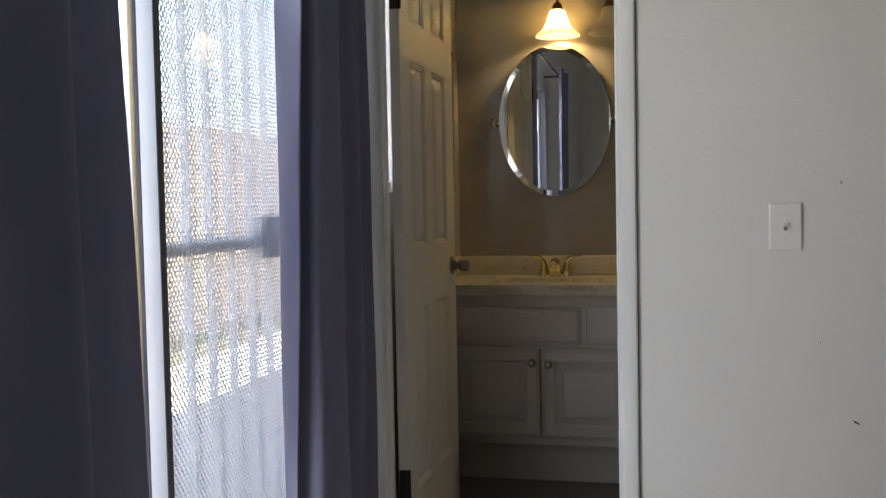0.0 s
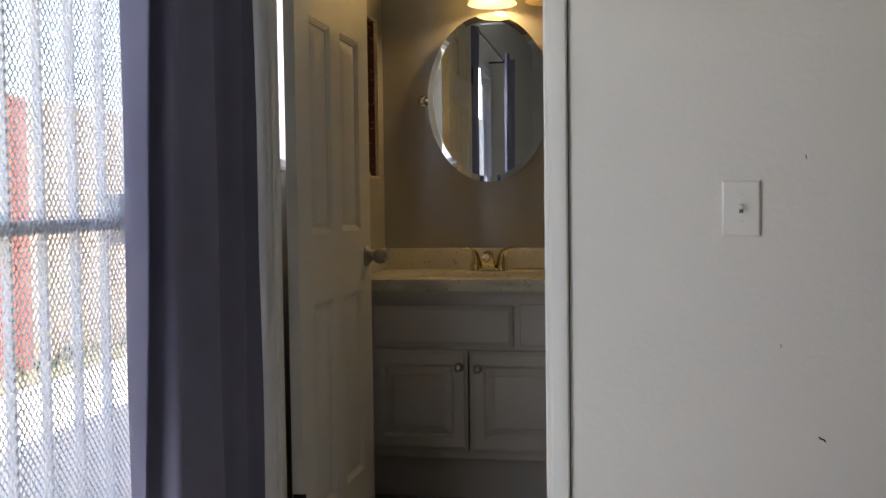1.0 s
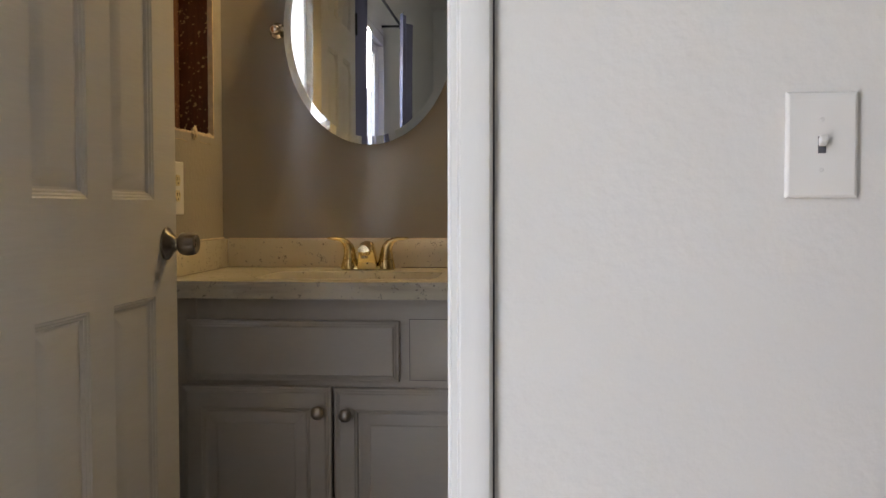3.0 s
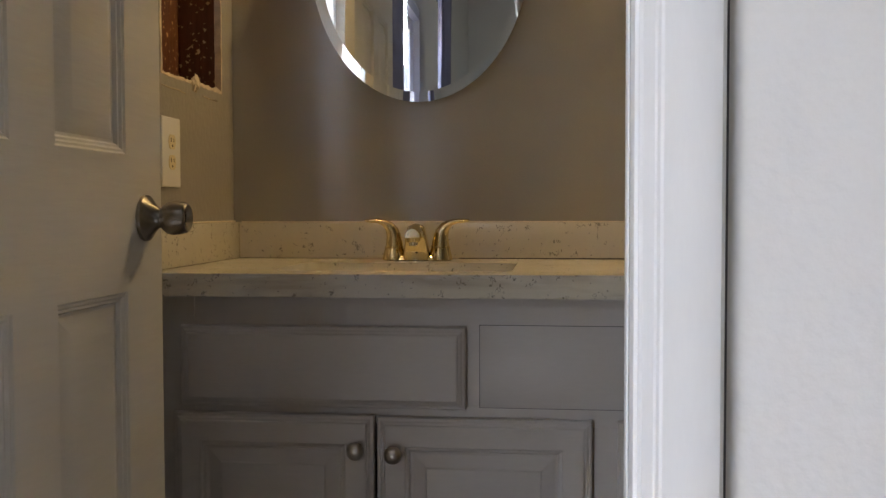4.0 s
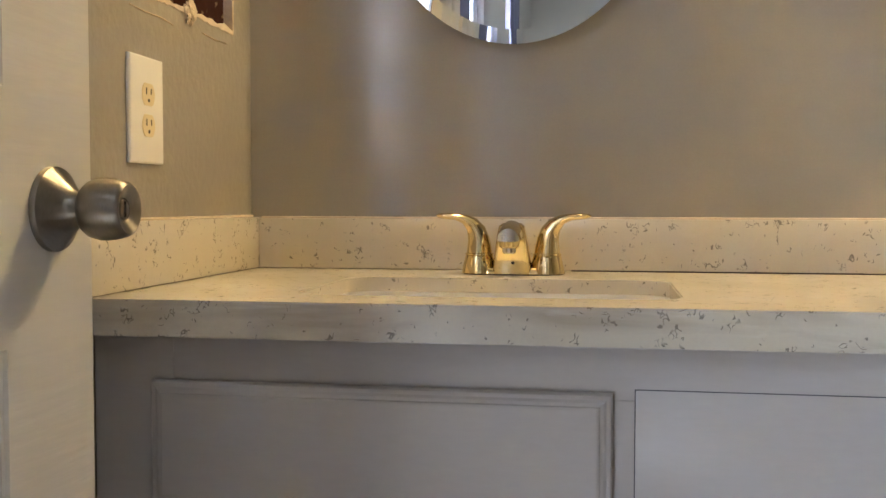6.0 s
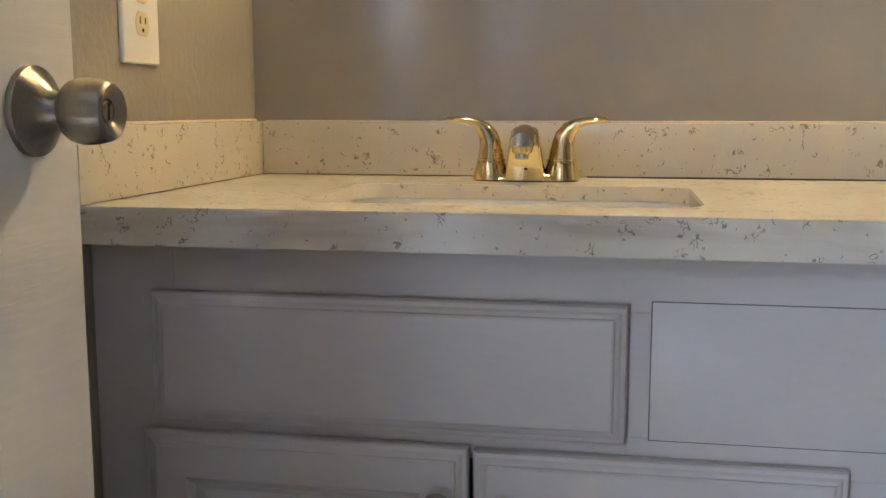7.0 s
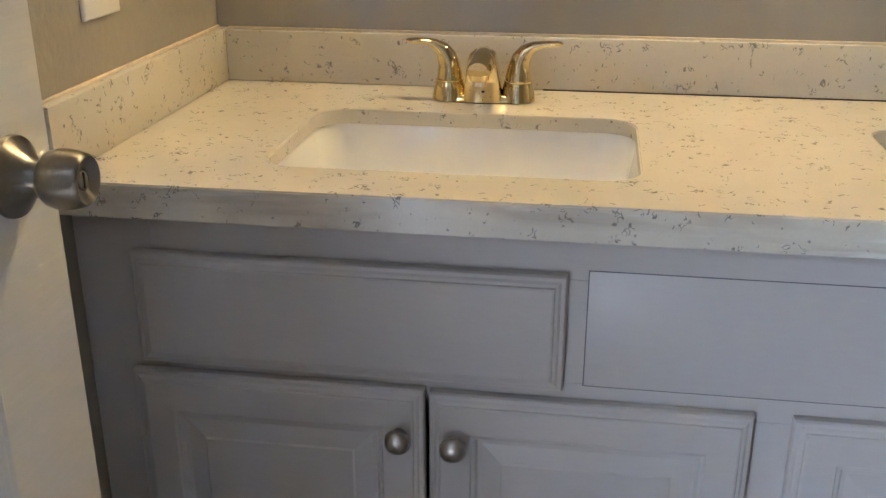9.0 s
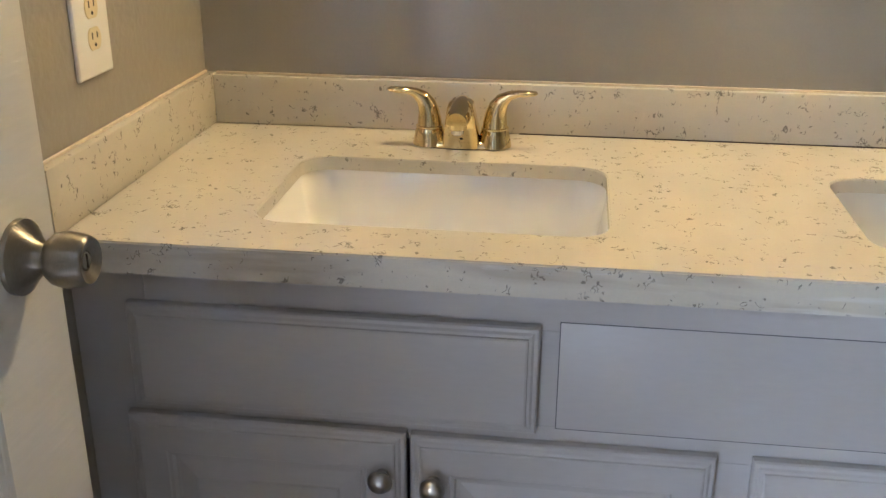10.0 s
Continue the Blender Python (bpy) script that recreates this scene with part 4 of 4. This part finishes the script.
def curtain(top, bottom, seed, label):
    """Cloth lofted between two fold profiles (x out from the rod line, y along it), creases softly rounded."""
    rnd = random.Random(seed)
    ph = [rnd.uniform(0, 6.28) for _ in range(4)]
    bm = bmesh.new()
    nu, nv, z0, z1 = 260, 44, 0.02, 2.12

    def along(keys, u):
        k = min(int(u * (len(keys) - 1)), len(keys) - 2)
        f = u * (len(keys) - 1) - k
        return Vector(keys[k]) * (1 - f) + Vector(keys[k + 1]) * f

    def soft(keys, u):
        acc = Vector((0, 0))
        for d in range(-4, 5):
            acc += along(keys, min(1.0, max(0.0, u + d * 0.010)))
        return acc / 9

    tops, bots = [soft(top, i / nu) for i in range(nu + 1)], [soft(bottom, i / nu) for i in range(nu + 1)]
    grid = []
    for j in range(nv + 1):
        v = j / nv
        z = z0 + (z1 - z0) * v
        row = []
        for i in range(nu + 1):
            p = bots[i] * (1 - v) + tops[i] * v
            u = i / nu
            ripple = 0.0035 * math.sin(9 * u + ph[0] + 2.2 * v) + 0.0020 * math.sin(23 * u + ph[1] - 3.1 * v) + 0.0012 * math.sin(17 * v + ph[2] + 11 * u)
            row.append(bm.verts.new((-0.868 + p.x + ripple, p.y + 0.5 * ripple, z)))
        grid.append(row)
    for a, b in zip(grid, grid[1:]):
        for i in range(nu):
            bm.faces.new((a[i], a[i + 1], b[i + 1], b[i]))
    ym = (top[0][1] + top[-1][1]) / 2
    th = thing("curtain", label, "curtain", (-0.868, ym, z0), "curtains on the rod")
    part("cloth", bm, M_CURTAIN, th, smooth=180)
    return th


curtain([(-0.062, 2.257), (-0.020, 2.250), (0.040, 2.240), (-0.052, 2.290), (0.058, 2.305), (-0.045, 2.420), (0.004, 2.600), (-0.050, 2.640), (0.014, 2.700), (-0.025, 2.730), (0.006, 2.780)],
        [(-0.062, 2.257), (-0.045, 2.235), (-0.030, 2.225), (-0.075, 2.290), (0.030, 2.280), (-0.055, 2.420), (0.016, 2.560), (-0.050, 2.620), (0.020, 2.690), (-0.025, 2.725), (0.010, 2.795)],
        5, "dark slate purple curtain hanging in deep folds")
curtain([(0.050, 0.80), (0.100, 0.86), (0.030, 0.95), (0.050, 1.07), (0.098, 1.178), (0.052, 1.20), (0.075, 1.25), (0.080, 1.29)],
        [(0.050, 0.90), (0.100, 0.97), (0.030, 1.04), (0.050, 1.12), (0.098, 1.20), (0.052, 1.235), (0.080, 1.34), (0.080, 1.415)],
        9, "dark navy purple curtain drawn partly aside")

# ---- recess in the wall ----
ny0, ny1, nz0, nz1 = NICHE
recess = thing("wall_recess", "rough cut wall opening showing bare red-brown wood", "wall recess", (LEFT, ny0, nz0), kind="structure")
bm = boxed(LEFT - 0.105, LEFT - 0.095, ny0 - 0.03, 4.150, nz0 - 0.03, nz1 + 0.03)
part("back_board", bm, M_WOOD_PALE, recess, "bare red-brown board with flecks")
part("back_board", boxed(LEFT - 0.105, LEFT - 0.097, 4.153, ny1 + 0.03, nz0 - 0.03, nz1 + 0.03), M_WOOD, recess)
for z0_, z1_ in ((nz0 - 0.035, nz0 + 0.002), (nz1 - 0.002, nz1 + 0.035)):
    part("nailer", boxed(LEFT - 0.095, LEFT - 0.016, ny0 - 0.03, ny1 + 0.03, z0_, z1_), M_WOOD, recess)
part("stud", boxed(LEFT - 0.095, LEFT - 0.014, ny1 - 0.005, ny1 + 0.03, nz0 - 0.03, nz1 + 0.03), M_WOOD, recess, "dark red-brown stud")
part("stud", boxed(LEFT - 0.095, LEFT - 0.014, ny0 - 0.03, ny0 + 0.004, nz0 - 0.03, nz1 + 0.03), M_WOOD, recess)
rnd = random.Random(3)


def torn_edge(p, q, depth):
    """A ragged strip of board edge along the line p to q on the wall face."""
    bm = bmesh.new()
    n = 36
    p, q = Vector(p), Vector(q)
    along = (q - p).normalized()
    inward = Vector((1, 0, 0)).cross(along)
    rows = []
    for i in range(n + 1):
        c = p + (q - p) * i / n
        w = 0.0015 + 0.004 * rnd.random() + depth * max(0, noise.noise(c * 31))
        rows.append([bm.verts.new(c + Vector((0.0003 + 0.0014 * rnd.random(), 0, 0)) - inward * (0.0005 + 0.003 * rnd.random())), bm.verts.new(c + inward * w + Vector((0.0008, 0, 0))), bm.verts.new(c + inward * w * 0.8 + Vector((-0.014, 0, 0))), bm.verts.new(c - inward * 0.004 + Vector((-0.014, 0, 0)))])
    for a, b in zip(rows, rows[1:]):
        for k in range(4):
            bm.faces.new((a[k], a[(k + 1) % 4], b[(k + 1) % 4], b[k]))
    bm.faces.new(rows[0])
    bm.faces.new(rows[-1])
    part("torn_edge", bm, M_PLASTER, recess, "torn plasterboard edge", smooth=0)


torn_edge((LEFT, ny0, nz0), (LEFT, ny1, nz0), 0.006)
torn_edge((LEFT, ny1, nz0), (LEFT, ny1, nz1), 0.004)
torn_edge((LEFT, ny1, nz1), (LEFT, ny0, nz1), 0.004)
torn_edge((LEFT, ny0, nz1), (LEFT, ny0, nz0), 0.004)
bm = bmesh.new()
bmesh.ops.create_icosphere(bm, subdivisions=4, radius=0.015)
for v in bm.verts:
    v.co *= 1 + 0.75 * noise.noise(v.co * 110 + Vector((2, 0, 5))) + 0.3 * noise.noise(v.co * 330)
    v.co.x *= 0.45
bmesh.ops.translate(bm, verts=bm.verts, vec=(LEFT + 0.002, 4.166, nz0 - 0.001))
part("plaster_chunk", bm, M_PLASTER, recess, "loose cream plaster lump", smooth=0)


# ---- switch and outlet ----
def cover_plate(bm, w, h, t, m):
    b2 = panel_loops(bm, m @ Vector((-w / 2, -h / 2, 0)), m.to_3x3() @ Vector((1, 0, 0)), m.to_3x3() @ Vector((0, 1, 0)), m.to_3x3() @ Vector((0, 0, 1)), w, h, [(0, 0), (0, t * 0.55), (0.0015, t * 0.85), (0.004, t)], 0)
    return b2


sw = thing("light_switch", "white single toggle light switch on the wall", "light switch", (0.292, PART_Y0, 1.046))
mw = Matrix.Translation((0.292, PART_Y0 - 0.0005, 1.046)) @ Euler((radians(90), 0, 0)).to_matrix().to_4x4()
part("cover_plate", cover_plate(bmesh.new(), 0.0835, 0.1265, 0.0065, mw), M_PLATE, sw, smooth=20)
# slot coloured dark grey in place of the toggle's shadow
part("shaded_toggle_slot", boxed(0.292 - 0.0048, 0.292 + 0.0048, PART_Y0 - 0.0075, PART_Y0 - 0.003, 1.046 - 0.010, 1.046 + 0.010, 0.0005), M_GASKET_SHADE, sw)
bm = boxed(-0.0042, 0.0042, -0.0125, 0.0, -0.0045, 0.0045, 0.0008)
bmesh.ops.rotate(bm, verts=bm.verts, matrix=Euler((radians(-28), 0, 0)).to_matrix())
bmesh.ops.translate(bm, verts=bm.verts, vec=(0.292, PART_Y0 - 0.006, 1.048))
part("toggle", bm, M_PLATE, sw)
for dz in (-0.030, 0.030):
    m = Matrix.Translation((0.292, PART_Y0 - 0.0068, 1.046 + dz)) @ Euler((radians(90), 0, 0)).to_matrix().to_4x4()
    part("screw", lathe(bmesh.new(), [(0, 0.0012), (0.002, 0.001), (0.0028, 0.0)], m, 12), M_PLATE, sw)

OY, OZ = 4.025, 1.0215
outlet = thing("power_outlet", "white duplex power outlet with ivory sockets", "power outlet", (LEFT, OY, OZ))
mo = Matrix.Translation((LEFT + 0.0005, OY, OZ)) @ Matrix(((0, 0, 1, 0), (1, 0, 0, 0), (0, 1, 0, 0), (0, 0, 0, 1)))
part("cover_plate", cover_plate(bmesh.new(), 0.092, 0.134, 0.006, mo), M_PLATE, outlet, smooth=20)
for dz in (-0.0195, 0.0195):
    bm = bmesh.new()
    pts = []
    for k in range(32):
        a = 2 * math.pi * k / 32
        pts.append((0.0172 * math.cos(a), max(-0.0142, min(0.0142, 0.0172 * math.sin(a)))))
    lo = [bm.verts.new((LEFT + 0.004, OY + p, OZ + dz + q)) for p, q in pts]
    hi = [bm.verts.new((LEFT + 0.0078, OY + p * 0.97, OZ + dz + q * 0.97)) for p, q in pts]
    for i in range(32):
        bm.faces.new((lo[i], lo[(i + 1) % 32], hi[(i + 1) % 32], hi[i]))
    bm.faces.new(hi)
    bm.faces.new(lo)
    sock = part("socket", bm, M_IVORY, outlet, "ivory duplex socket face")
    for dy, h in ((-0.0065, 0.0085), (0.0065, 0.0070)):
        part("slot", boxed(LEFT + 0.0070, LEFT + 0.0082, OY + dy - 0.0011, OY + dy + 0.0011, OZ + dz + 0.004 - h / 2, OZ + dz + 0.004 + h / 2), M_DARK, sock)
    m = Matrix.Translation((LEFT + 0.0070, OY, OZ + dz - 0.0075)) @ Euler((0, radians(90), 0)).to_matrix().to_4x4()
    part("slot", lathe(bmesh.new(), [(0, 0), (0.0024, 0), (0.0024, 0.0012), (0, 0.0012)], m, 12), M_DARK, sock)

# ---- marks on the walls ----
def scuff(name, label, pts, thick, material):
    """A thin dried smear or cut along pts on a wall."""
    bm = bmesh.new()
    tube(bm, pts, [thick * (0.4 + 0.6 * math.sin(math.pi * (i + 0.5) / len(pts))) for i in range(len(pts))], 6)
    tagged(part(name, bm, material, smooth=60), label, "wall mark", kind="structure")


WF = PART_Y0 - 0.0003
scuff("wall_mark", "small dark scuff on the white wall", [(0.463, WF, 0.523), (0.469, WF, 0.518), (0.474, WF, 0.517), (0.479, WF, 0.511)], 0.0022, M_DARK)
scuff("wall_mark", "tiny dark nick in the white wall", [(0.433, WF, 1.166), (0.434, WF, 1.161), (0.434, WF, 1.157)], 0.0011, M_DARK)
scuff("wall_mark", "faint chip in the white wall", [(0.38, WF, 0.735), (0.381, WF, 0.731), (0.381, WF, 0.727)], 0.0008, M_GASKET_SHADE)
WL = LEFT + 0.0002
scuff("cut_line", "knife cut below the wall recess", [(WL, 3.990, 1.148), (WL, 4.03, 1.146), (WL, 4.08, 1.147), (WL, 4.115, 1.144)], 0.0012, M_PLASTER)
scuff("cut_line", "knife cut below the wall recess", [(WL, 4.215, 1.150), (WL, 4.26, 1.148), (WL, 4.305, 1.149)], 0.0012, M_PLASTER)

# ---- outside ----
tagged(part("ground", boxed(-60, 60, -60, 60, -0.3, -0.12), M_GROUND, smooth=0), "dry sparse yard ground", "ground", kind="structure")
tagged(part("patio", boxed(-3.55, LEFT - 0.16, -4, 16, -0.2, -0.02), M_CONCRETE, smooth=0), "pale concrete patio slab", "patio", kind="structure")
# unseen roof and wall run past the rooms so shade covers the near patio
tagged(part("roof", boxed(-1.22, 8.0, -6, 18, 2.96, 3.06), M_STUCCO, smooth=0), "low roof over the house with an overhanging eave", "roof", kind="structure")
tagged(part("wall_outer", boxed(LEFT - 0.15, LEFT - 0.02, BACK + 0.1, 17.5, -0.12, 2.95), M_STUCCO, smooth=0), "stucco outer wall of the house", "wall", kind="structure")
fence = thing("fence", "weathered brown wooden board fence across the yard", "fence", (-4.3, 6, -0.06), kind="structure")
rnd = random.Random(11)
yy = -3.0
while yy < 16:
    w = 0.14
    h = 1.88 + rnd.uniform(-0.015, 0.015)
    part("board", boxed(-4.32 + rnd.uniform(0, 0.006), -4.30, yy, yy + w - 0.006, -0.125, h), M_REDBOARD if 5.7 < yy < 7.0 else M_FENCE, fence, "faded red painted board" if 5.7 < yy < 7.0 else "", smooth=0)
    yy += w
for z in (0.3, 1.3):
    part("fence_rail", boxed(-4.36, -4.322, -3, 16, z, z + 0.09), M_FENCE, fence, smooth=0)

post = thing("utility_post", "pale grey metal post behind the fence", "post", (-4.6, 6.72, -0.12))
part("pole", lathe(bmesh.new(), [(0, -0.12), (0.035, -0.12), (0.035, 3.1), (0.03, 3.12), (0, 3.12)], Matrix.Translation((-4.6, 6.72, 0)), 20), M_STEEL, post)
part("cap", lathe(bmesh.new(), [(0, 3.121), (0.042, 3.121), (0.042, 3.15), (0.02, 3.165), (0, 3.168)], Matrix.Translation((-4.6, 6.72, 0)), 20), M_STEEL, post)

# neighbouring house beyond the fence
house = thing("neighbour_house", "pale stucco house with a low brown roof beyond the fence", "house", (-15.0, 7.0, -0.12))
part("house_wall", boxed(-19.0, -15.0, 2.0, 15.0, -0.12, 3.0), M_STUCCO, house)
bm = bmesh.new()
rv = [bm.verts.new(p) for p in ((-14.5, 1.4, 2.95), (-14.5, 15.6, 2.95), (-19.5, 15.6, 2.95), (-19.5, 1.4, 2.95), (-17.0, 3.6, 4.4), (-17.0, 13.4, 4.4))]
for f in ((0, 1, 5, 4), (1, 2, 5), (2, 3, 4, 5), (3, 0, 4), (3, 2, 1, 0)):
    bm.faces.new([rv[k] for k in f])
part("roof", bm, M_FENCE, house, "low hipped shingle roof", smooth=0)
for wy in (4.0, 8.5, 12.0):
    win = part("window_frame", boxed(-14.98, -14.93, wy, wy + 1.2, 1.3, 2.4, 0.01), M_VINYL, house)
    part("pane", boxed(-14.928, -14.92, wy + 0.07, wy + 1.13, 1.37, 2.33), M_GASKET_SHADE, win)

# low weeds along the fence
rnd = random.Random(21)
bm = bmesh.new()
for k in range(700):
    x, y = -4.28 + rnd.random() ** 2 * 0.13, rnd.uniform(-2.5, 15.5)
    h, a, w = rnd.uniform(0.06, 0.30) * (0.6 + 0.6 * noise.noise(Vector((x, y * 1.3, 3)))), rnd.uniform(0, 6.28), rnd.uniform(0.008, 0.02)
    dx, dy = math.cos(a) * w, math.sin(a) * w
    lx, ly = rnd.uniform(-0.08, 0.08), rnd.uniform(-0.08, 0.08)
    bm.faces.new([bm.verts.new(p) for p in ((x - dx, y - dy, -0.121), (x + dx, y + dy, -0.121), (x + dx * 0.6 + lx * 0.6, y + dy * 0.6 + ly * 0.6, -0.12 + h * 0.6), (x + lx, y + ly, -0.12 + h))])
me = bpy.data.meshes.new("weeds")
bm.to_mesh(me)
bm.free()
me.materials.append(M_LEAF)
tagged(new("weeds", me), "sparse green weeds growing along the fence", "weeds", kind="stuff")
